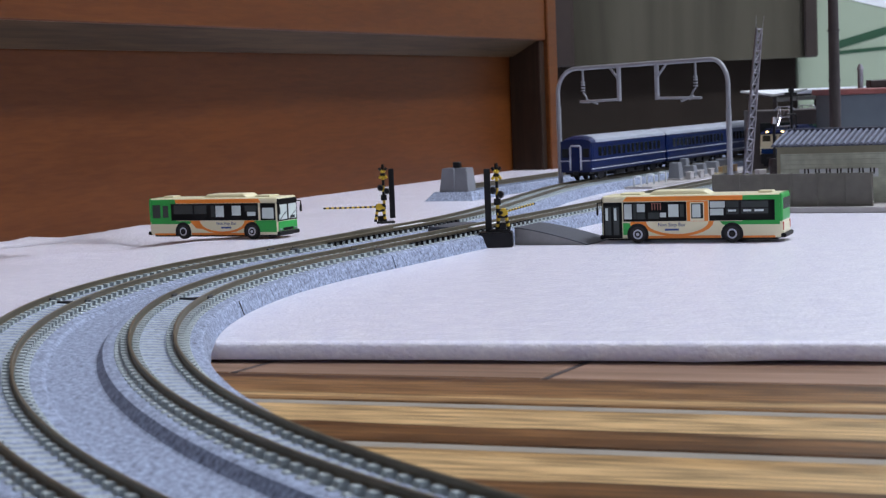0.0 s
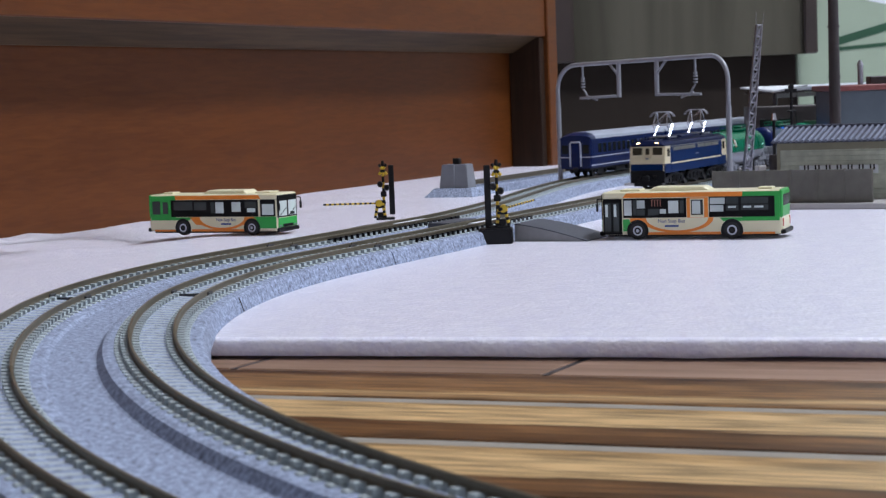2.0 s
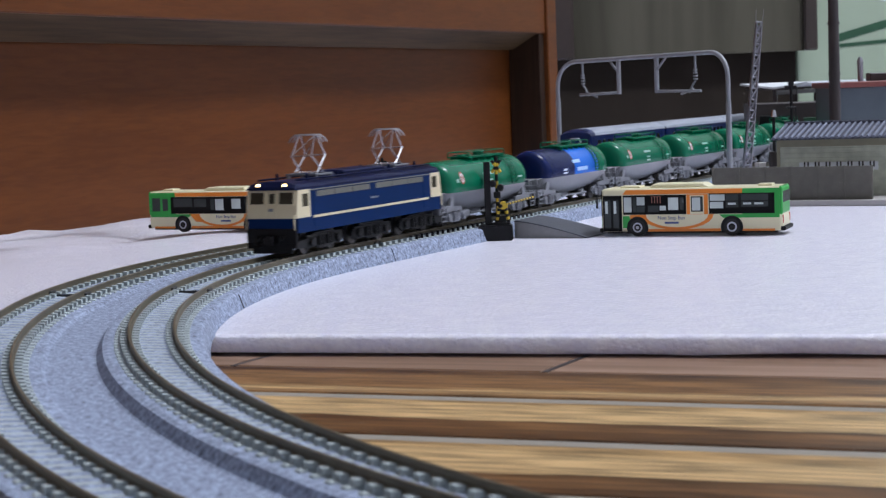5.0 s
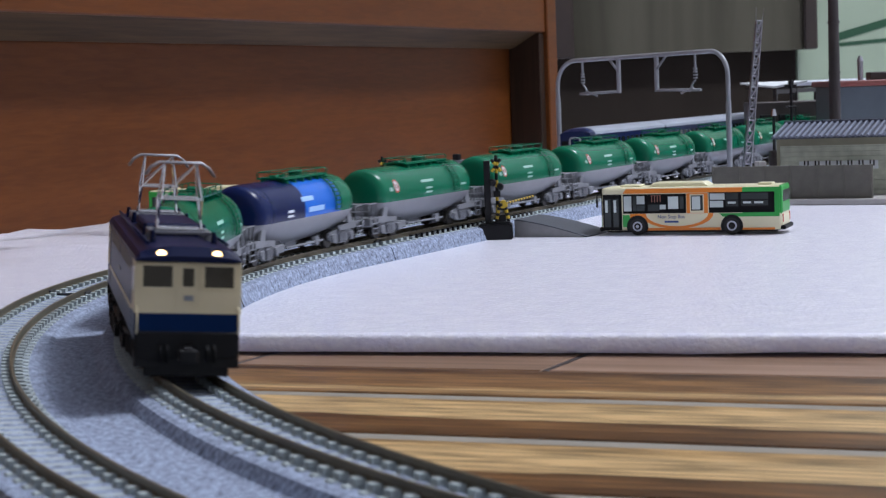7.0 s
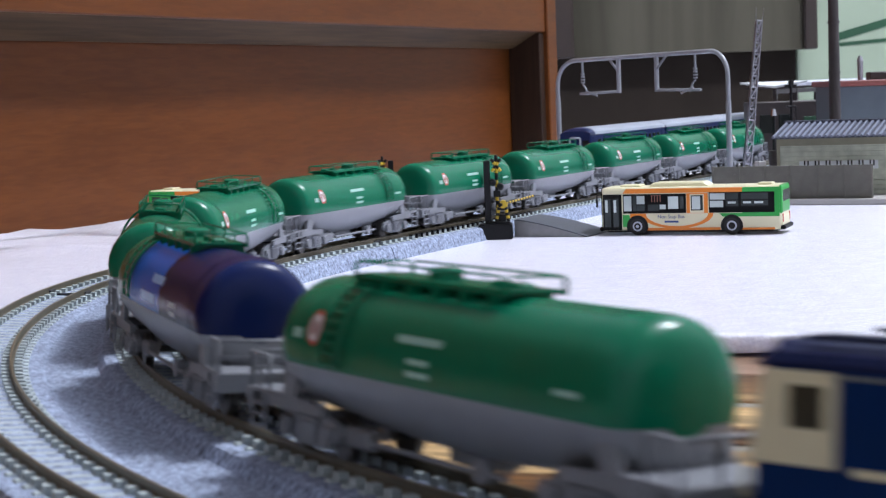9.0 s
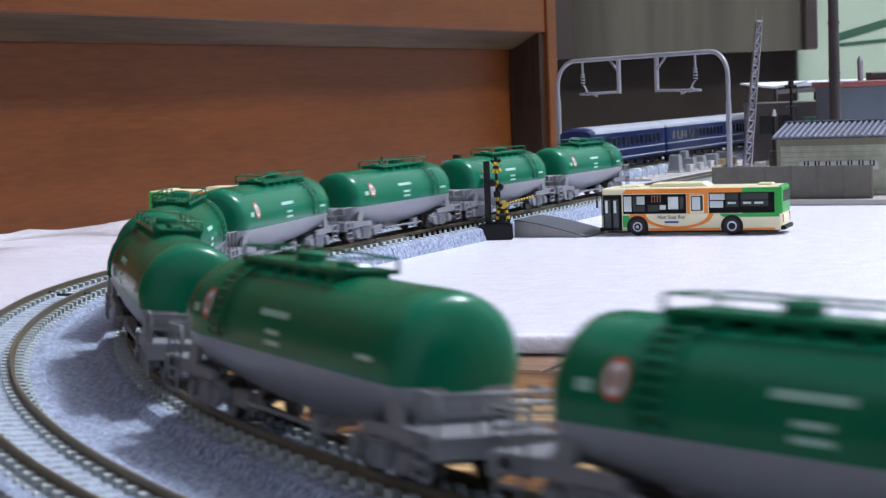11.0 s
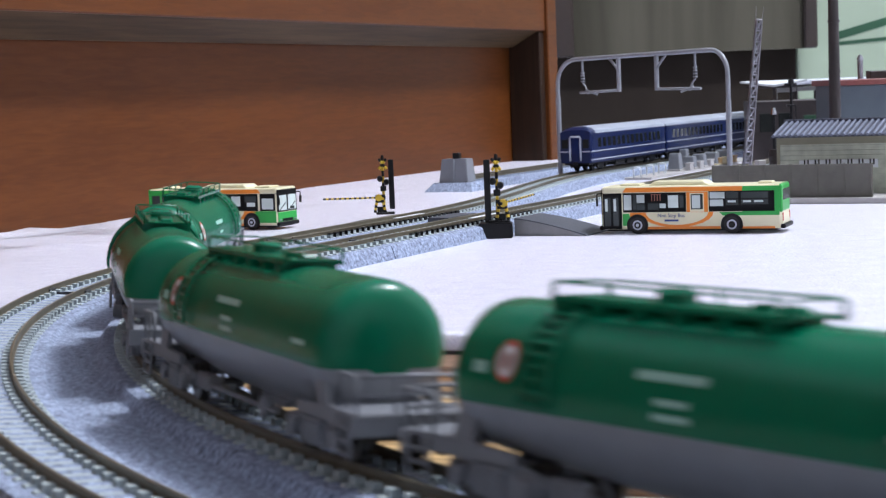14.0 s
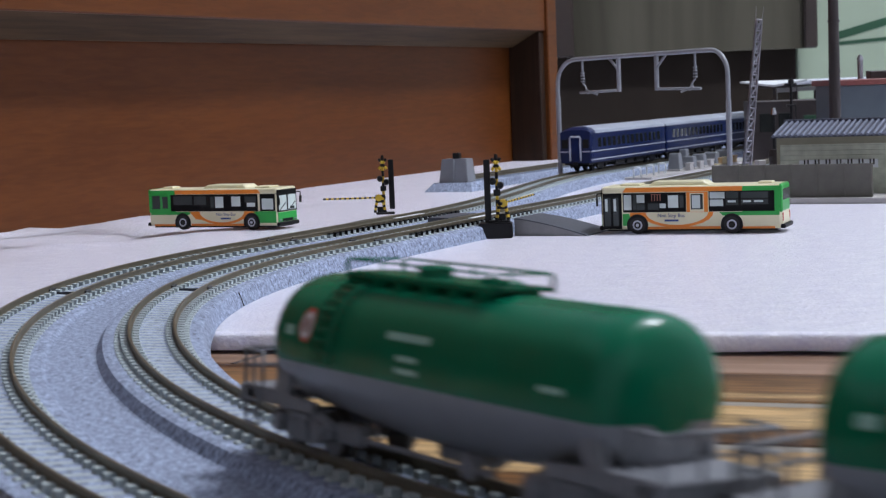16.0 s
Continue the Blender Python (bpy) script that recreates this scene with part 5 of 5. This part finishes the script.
tube(pts, 1.2, 10, b)
spart("arch", b, M["gantry"], gan)
for x, e in ((0, 1), (glen, -1)):
    b = bmesh.new()
    rod((x, 0, 0), (x, 0, 50 if e > 0 else 46), 1.45, 10, None, b)
    spart("sleeve", b, M["gantry"], gan)
for hx, bx, e in ((0.166, 0.39, 1), (0.829, 0.614, -1)):
    x = hx * glen
    b = bmesh.new()
    rod((x, 0, top), (x, 0, top - 10), 0.6, 8, None, b)
    for k in range(4):
        rod((x, 0, top - 8.5 - k * 1.6), (x, 0, top - 7.6 - k * 1.6), 1.2, 10, None, b)
    tube([(x, 0, top - 14), (x + e * 2, 0, top - 15.5), (x + e * 5, 0, top - 20)], 0.5, 6, b)
    spart("insulator", b, M["gantry"], gan)
    xb = bx * glen
    b = bmesh.new()
    rod((xb, 0, top), (xb, 0, top - 19.5), 1.25, 8, None, b)
    tube([(xb, 0, top - 7.5), (xb - e * 8, 0, top - 0.6)], 0.7, 6, b)
    spart("drop_post", b, M["gantry"], gan)
    b = bmesh.new()
    tube([(xb, 0, top - 18.6), (xb - e * 36, 0, top - 19.2)], 0.75, 6, b)
    tube([(xb - e * 20, 0, top - 20.6), (xb - e * 30, 0, top - 18.0)], 0.6, 6, b)
    spart("steady_arm", b, M["gantry"], gan)

# ---- concrete wall, base plate and house ----
M["wall_grey"] = mat("wall_grey_plastic", (0.125, 0.12, 0.098), 0.6, scale=250, var=0.14, bump=0.0001)
M["plate"] = mat("plate_grey", (0.40, 0.385, 0.37), 0.6, scale=200, var=0.06)
M["siding"] = mat("cream_siding", (0.50, 0.53, 0.43), 0.6, scale=160, var=0.3)
M["siding_trim"] = mat("olive_trim", (0.28, 0.27, 0.19), 0.6, scale=200, var=0.12)
M["tile"] = mat("slate_tile", (0.045, 0.05, 0.075), 0.4, scale=300, var=0.15)
M["tile_light"] = mat("slate_tile_ridge", (0.17, 0.19, 0.25), 0.4, scale=300, var=0.2)
N3 = Vector((DY, -DX, 0))
D3 = Vector((DX, DY, 0))
PW = Vector((0.1888, 0.757, 0))
plate_m = Matrix.Translation(PW) @ Matrix.Rotation(N_TURN, 4, "Z")   # x along the wall away from the tracks, y away
bp = spart("house_plate", box(-40, 150, -4.5, 75, 0, 2.7, 0.3), M["plate"], None)
bp.matrix_basis = plate_m
tagged(bp, "grey plastic base plate under the model house", "base plate")
cw = thing("concrete_wall", "grey model concrete wall in panels on the base plate", "wall", plate_m)
for i in range(6):
    b = box(-71.6 + 11.93 * i + 0.12, -71.6 + 11.93 * (i + 1) - 0.12, -0.7, 0.7, 0.0 if i < 3 else 2.7, 17.4, 0.15)
    spart("panel", b, M["wall_grey"], cw)
    for k in range(1, 4):
        spart("seam", box(-71.6 + 11.93 * i + 0.3, -71.6 + 11.93 * (i + 1) - 0.3, -0.82, -0.6, 2.7 + 3.6 * k, 3.0 + 3.6 * k), M["wall_grey"], cw)
for i in range(7):
    spart("post", box(-71.6 + 11.93 * i - 0.5, -71.6 + 11.93 * i + 0.5, -1.0, 1.0, 0.0 if i < 4 else 2.7, 17.6, 0.15), M["wall_grey"], cw)

house = thing("model_house", "cream clapboard model house with a grey tiled roof", "house", plate_m @ Matrix.Translation((-0.0482, 0.025, 0.0027)))
L2, DEP = 130, 44
for i in range(12):
    z = 2.2 * i
    b = box(0, L2, -0.25 - 0.02 * (i % 2), 0.8, z, z + 2.1, 0.1)
    spart("board", b, M["siding"], house)
spart("side_wall", box(0, 1.2, 0.8, DEP, 0, 26.4), M["siding"], house)
spart("back_wall", box(1.2, L2, DEP - 1.2, DEP, 0, 26.4), M["siding"], house)
spart("corner_post", box(-0.5, 1.1, -0.6, 0.6, 0, 26.2, 0.1), M["siding_trim"], house)
spart("frieze", box(-0.3, L2, -0.5, 0.4, 22.6, 26.2, 0.1), M["siding_trim"], house)
spart("sign_board", box(10, 46, -0.9, -0.2, 11.6, 15.4, 0.1), M["white"], house, "pale strip with dark slots")
for i in range(7):
    for k in (0, 1.6):
        spart("slot", box(12.2 + 5.0 * i + k, 12.9 + 5.0 * i + k, -1.05, -0.8, 13.0, 15.6), M["black"], house)
gab = prism([(-0.0, 26.2), (DEP, 26.2), (DEP / 2, 31.4)], 0.2, 1.2)
gab.transform(Matrix.Rotation(radians(90), 4, "Z") @ Matrix.Diagonal((1, -1, 1, 1)))
bmesh.ops.recalc_face_normals(gab, faces=gab.faces[:])
spart("gable", gab, M["siding"], house)
slope = math.atan2(5.8, DEP / 2 + 3)
sl = math.hypot(5.8, DEP / 2 + 3)
for e in (0, 1):
    base = Matrix.Translation((0, DEP / 2, 32.4)) @ (Matrix.Rotation(math.pi, 4, "Z") if e else Matrix.Identity(4))
    rm = base @ Matrix.Rotation(slope, 4, "X")
    x0, x1 = (-2.5, L2) if not e else (-L2, 2.5)
    roof = spart("roof", box(x0, x1, -sl, 0, -0.8, 0, 0.1, None, rm), M["tile"], house, "dark slate tiled roof slope")
    if not e:
        n = int((x1 - x0) / 2.7)
        for i in range(n):
            x = x0 + 1.2 + 2.7 * i
            b = bmesh.new()
            rod((x, -sl - 0.1, 0.15), (x, 0, 0.15), 0.7, 8, None, b)
            b.transform(rm)
            spart("roof_tile", b, M["tile_light"], roof)
b = bmesh.new()
rod((-2.5, DEP / 2, 32.7), (L2, DEP / 2, 32.7), 1.0, 8, None, b)
for i in range(30):
    rod((-2 + 4.4 * i, DEP / 2 - 0.9, 33.0), (-2 + 4.4 * i, DEP / 2 + 0.9, 33.0), 0.7, 8, None, b)
spart("ridge", b, M["tile"], house)

# ---- lattice mast ----
mast = thing("lattice_mast", "slender silver steel lattice mast leaning slightly", "mast", Matrix.Translation((0.1640, 0.93, 0)) @ Matrix.Rotation(radians(6.0), 4, "Y"))
legs = [(-1.9, -1.7), (1.9, -1.7), (1.9, 1.7), (-1.9, 1.7)]
M["mast"] = mat("mast_steel", (0.34, 0.34, 0.37), 0.28, 0.85, scale=300, var=0.25)
H = 88
for lx, ly in legs:
    b = bmesh.new()
    rod((lx, ly, 0), (lx * 0.72, ly * 0.72, H), 0.62, 6, 0.5, b)
    spart("leg", b, M["mast"], mast)
for k in range(15):
    z0, z1 = k * H / 15, (k + 1) * H / 15
    f0, f1 = 1 - 0.28 * z0 / H, 1 - 0.28 * z1 / H
    for i in range(4):
        b = bmesh.new()
        a, c = legs[i], legs[(i + 1) % 4]
        rod((a[0] * f0, a[1] * f0, z0), (c[0] * f1, c[1] * f1, z1), 0.5, 5, None, b)
        rod((a[0] * f1, a[1] * f1, z1), (c[0] * f1, c[1] * f1, z1), 0.5, 5, None, b)
        spart("brace", b, M["mast"], mast)
for x in (-1.6, 1.6):
    b = bmesh.new()
    rod((x, 0, H - 1), (x * 1.3, 0, H + 7), 0.18, 5, 0.08, b)
    spart("rod", b, M["mast"], mast)

# ---- station at the back: tall chimney, red-roofed block, platform with canopy ----
M["brown"] = mat("dark_brown_plastic", (0.035, 0.027, 0.026), 0.45, scale=200, var=0.2)
M["red_roof"] = mat("dull_red_roof", (0.20, 0.055, 0.045), 0.5, scale=200, var=0.12)
M["slate_blue"] = mat("slate_blue_wall", (0.085, 0.108, 0.125), 0.5, scale=150, var=0.08)
M["dark_green"] = mat("dark_green_print", (0.012, 0.066, 0.028), 0.5, scale=20, var=0.15)
ch = thing("tall_chimney", "dark brown tall round chimney behind the house", "chimney", pose(0.2072, 0.905, 0))
b = bmesh.new()
rod((0, 0, 0), (0, 0, 150), 3.3, 20, 2.3, b)
spart("shaft", b, M["brown"], ch)
for z in (58, 84, 110):
    spart("band", rod((0, 0, z), (0, 0, z + 1.2), 3.2, 20), M["brown"], ch)
sb = thing("station_building", "slate-blue model building with a dull red flat roof", "building", Matrix.Translation((0.2290, 1.0, 0)) @ Matrix.Rotation(radians(-2), 4, "Z"))
spart("wall", box(0, 130, 0, 60, 0, 50.6, 0.4), M["slate_blue"], sb)
spart("roof", box(-2.2, 134, -2.2, 62, 50.6, 54.0, 0.5), M["red_roof"], sb)
b = bmesh.new()
rod((16, 6, 54), (16, 6, 65), 1.6, 14, None, b)
rod((16, 6, 65), (16, 6, 68), 2.1, 14, 0.8, b)
spart("vent_pipe", b, M["mast"], sb)
spart("roof_box", box(22, 50, 8, 20, 54, 58.6, 0.5), M["brown"], sb)
for x in (30, 60, 90):
    spart("window", box(x, x + 14, -0.4, 0.2, 28, 42, 0.2), M["bus_pane_dark"], sb)

PLAT = 0.061
b = loft([[at(s, PLAT - 0.0085, -0.0002), at(s, PLAT - 0.0085, 0.0014), at(s, PLAT + 0.0085, 0.0014), at(s, PLAT + 0.0085, -0.0002)] for s in (-0.468, -1.6)])
bmesh.ops.recalc_face_normals(b, faces=b.faces[:])
tagged(link_mesh("station_platform", b, M["plate"]), "low grey model station platform between the tracks", "platform")
can = thing("platform_canopy", "white-topped platform canopy on dark posts", "canopy", Matrix.Translation(at(-0.70, 0.042, 0.0)) @ Matrix.Rotation(ALONG, 4, "Z"))
b = prism([(-24, 54.0), (0, 50.5), (24, 54.0), (24, 55.2), (0, 51.9), (-24, 55.2)], 0, 330)
b.transform(Matrix.Rotation(radians(-90), 4, "Z") @ Matrix.Diagonal((-1, 1, 1, 1)))
bmesh.ops.recalc_face_normals(b, faces=b.faces[:])
spart("roof", b, M["white"], can)
for x in (4, 60, 120, 180, 240, 300):
    spart("post", box(x - 1.2, x + 1.2, -1.4, 1.4, 4.9, 51, 0.2), M["brown"], can)
    spart("beam", box(x - 1.0, x + 1.0, -21, 21, 50.0, 51.4, 0.2), M["brown"], can)
spart("girder", box(2, 320, -1, 1, 46.5, 49.6, 0.2), M["brown"], can)
spart("bench_back", box(30, 200, -5, 5, 5, 30, 0.5), M["brown"], can)

# clutter on the platform end
for i, q in enumerate((-0.470, -0.493, -0.515)):
    ho = thing("railing_hoop", "small white railing hoop on the platform", "railing", Matrix.Translation(at(q, PLAT + 0.001, 0.0014)) @ Matrix.Rotation(ALONG, 4, "Z"), "railing hoops on the platform")
    b = bmesh.new()
    tube([(0, -2.2, 0), (0, -2.2, 5.4), (0, -1.6, 6.0), (0, 1.6, 6.0), (0, 2.2, 5.4), (0, 2.2, 0)], 0.5, 6, b)
    spart("hoop", b, M["white"], ho)
for q, o, w, h in ((-0.538, 0.0, 8.0, 11.0), (-0.560, -0.002, 9.0, 8.0), (-0.580, -0.002, 9.0, 8.5), (-0.603, -0.003, 10.0, 8.6), (-0.628, -0.003, 10.0, 9.0), (-0.574, 0.006, 6.0, 12.0)):
    bl = thing("concrete_block", "grey concrete block with a pale lower edge on the platform", "block", Matrix.Translation(at(q, PLAT + o, 0.0014)) @ Matrix.Rotation(ALONG, 4, "Z"), "concrete blocks on the platform")
    b = loft([[(-4, -w / 2, 0), (4, -w / 2, 0), (4, w / 2, 0), (-4, w / 2, 0)], [(-3, -w / 2 + 0.9, h), (3, -w / 2 + 0.9, h), (3, w / 2 - 0.9, h), (-3, w / 2 - 0.9, h)]])
    bmesh.ops.bevel(b, geom=b.edges[:], offset=0.4, segments=1, affect="EDGES")
    spart("block", b, M["grey"], bl)
    spart("kerb", box(-4.6, 4.6, -w / 2 - 0.5, w / 2 + 0.5, 0, 1.2, 0.2), M["cream"] if q < -0.59 else M["plate"], bl)

# pale boxes before the blocks
M["ochre"] = mat("ochre_card", (0.42, 0.27, 0.12), 0.6, scale=300, var=0.2)
for k, (q, tone) in enumerate(((-0.545, "plate"), (-0.566, "plate"), (-0.588, "plate"), (-0.606, "ochre"), (-0.622, "cream"), (-0.640, "ochre"))):
    bx = thing("small_crate", "small pale open crate before the concrete blocks", "crate", Matrix.Translation(at(q, PLAT - 0.0068, 0.0014)) @ Matrix.Rotation(ALONG, 4, "Z"), "crates before the blocks")
    b = box(-3.4, 3.4, -1.6, 1.6, 0, 4.6, 0.3)
    box(-3.7, 3.7, -1.9, 1.9, 3.9, 4.7, 0.2, b)
    spart("crate", b, M[tone], bx)

# dark semaphore behind the house, post, box and heap beside it
sema = thing("semaphore_post", "slender black railway semaphore behind the house", "signal", pose(0.1977, 0.97, 0))
spart("mast", rod((0, 0, 0), (0, 0, 56), 1.0, 10, 0.8), M["black"], sema)
spart("arm", box(-3.6, 3.2, -0.5, 0.5, 51.4, 53.2, 0.2), M["black"], sema)
spart("lamp", rod((0, -1.2, 54.2), (0, 1.0, 54.2), 1.5, 12), M["black"], sema)
spart("platform", box(-2.6, 2.6, -1.6, 1.6, 40.4, 41.4, 0.2), M["black"], sema)
spart("ladder", box(2.0, 2.6, -0.4, 0.4, 0, 40.4), M["black"], sema)
yard = thing("yard_lamp", "short black yard lamp beside the house", "lamp", pose(0.1668, 0.862, 0))
spart("post", rod((0, 0, 0), (0, 0, 38.4), 0.9, 8, 0.7), M["black"], yard)
spart("lamp_head", rod((0, 0, 38.2), (0, 0, 41.6), 1.5, 10, 0.9), M["steel"], yard)
crate = thing("white_crate", "small white crate behind the concrete wall", "crate", pose(0.1567, 0.846, 0, 0, 0, 20))
spart("crate", box(-2.2, 2.2, -2, 2, 0, 16.6, 0.3), M["plate"], crate)
barrel = thing("brown_barrel", "stack of dark brown barrels behind the concrete wall", "barrel", pose(0.1640, 0.848, 0))
b = bmesh.new()
for x, z in ((0, 0), (0, 7.2), (0.2, 14.4)):
    rod((x, 0, z), (x, 0, z + 3.6), 2.6, 14, 3.1, b)
    rod((x, 0, z + 3.6), (x, 0, z + 7.1), 3.1, 14, 2.6, b)
spart("barrel", b, M["brown"], barrel)
# added dark block that stands in for the darkness under the canopy
shed = thing("waiting_shed", "added dark brown block with a green door, filling the dark under the canopy", "shed", Matrix.Translation((0.232, 1.12, 0)) @ Matrix.Rotation(radians(-4), 4, "Z"))
spart("wall", box(-30, 22, 0, 40, 0, 42, 0.5), M["brown"], shed)
spart("door", box(4, 18, -0.5, 0.2, 0, 32, 0.2), M["dark_green"], shed)
for x in (-24, -12):
    spart("window", box(x, x + 8, -0.5, 0.2, 22, 34, 0.2), M["dark_glass"], shed)

# ---- back of the room: sliding door with dark frame, green printed box ----
# broad tone streaks put the panel's uneven glossy reflections into its colour
M["door_panel"] = wood("olive_grey_panel", (0.032, 0.029, 0.019), (0.078, 0.073, 0.052), (6, 6, 0.4), 0.6, 4.1, 0.45)
M["door_dark"] = mat("dark_door_wood", (0.028, 0.019, 0.015), 0.4, scale=30, var=0.25)
M["door_brown"] = mat("dull_brown_door", (0.019, 0.0145, 0.011), 0.7, scale=12, var=0.3, spec=0.12)
M["pale_box"] = mat("pale_green_print", (0.30, 0.37, 0.27), 0.5, scale=8, var=0.08)
sd = tagged(new("door_1"), "dark-framed sliding door with an olive-grey panel", kind="structure")
part("door_panel", box(0.172, 0.457, 2.16, 2.17, 0.0935, 1.9), M["door_panel"], sd)
part("stile", box(0.145, 0.172, 2.15, 2.175, 0.0935, 1.9, 0.002), M["door_dark"], sd)
part("stile", box(0.457, 0.473, 2.15, 2.175, 0.0935, 1.9, 0.002), M["door_dark"], sd)
part("kick_panel", box(0.145, 0.453, 2.19, 2.2, -0.005, 0.094), M["door_brown"], sd)
part("bottom_rail", box(-0.1, 1.6, 2.42, 2.45, -0.005, 0.25, 0.003), M["door_brown"], sd)
pb = thing("printed_box", "large pale green cardboard box with dark green print", "box", pose(0.456, 2.20, 0))
part("carton", box(0.0, 0.75, 0.0, 0.3, -0.0005, 0.6, 0.002), M["pale_box"], pb)


def band(points, half, name, material):
    """A printed band on the box front, through points in x, z."""
    rows = []
    for i, (x, z) in enumerate(points):
        rows.append([(x, -0.001, z - half), (x, -0.001, z + half)])
    b = loft(rows, closed=False)
    return part(name, b, material, pb)


band([(0.052 + 0.02 * i, 0.108 + 0.0052 * i) for i in range(8)], 0.005, "green_line", M["dark_green"])
band([(0.052 + 0.02 * i, 0.0985 + 0.0012 * i) for i in range(8)], 0.0022, "green_line", M["dark_green"])
band([(0.045 + 0.01 * i, 0.178 - 0.0034 * i + 0.00008 * i * i) for i in range(16)], 0.006, "white_line", M["white"])


# ---- sleepers and floor boards ----
sleepers(near_bed, inner0, -0.02, 1.0, 0.1, 0.62)
sleepers(near_bed, outer, -0.02, 1.0, 0.1, 0.62)
sleepers(far_in, inner0, -1.9, -0.02, 9, 9)
sleepers(far_out, outer, -1.9, -0.02, 9, 9)
for i in range(8):
    ob = plank("plank", -0.3485 + 0.0752 * i + 0.0008, -0.3485 + 0.0752 * (i + 1) - 0.0008, 0.0046, 0.12, M["floor_pale"])
    for v in ob.data.vertices:
        v.co.x += 0.12 * v.co.y
for i in range(9):
    u = -0.3485 + 0.0752 * i
    ob = part("joint", box(-0.0007, 0.0007, -0.0577, 0.0577, -0.0003, 0.0), M["brown"], floor)
    for v in ob.data.vertices:
        v.co.x += 0.12 * v.co.y
    ob.matrix_basis = floor_m @ Matrix.Translation((u, 0.0623, -0.0001))
for i, (v0, v1) in enumerate(((-0.0265, 0.0034), (-0.0655, -0.0315), (-0.1045, -0.0705), (-0.1435, -0.1095), (-0.1825, -0.1485))):
    plank("slat", -0.3, 0.9, v0, v1, M["slat_a"] if i == 0 else M["slat_b"])
motions()
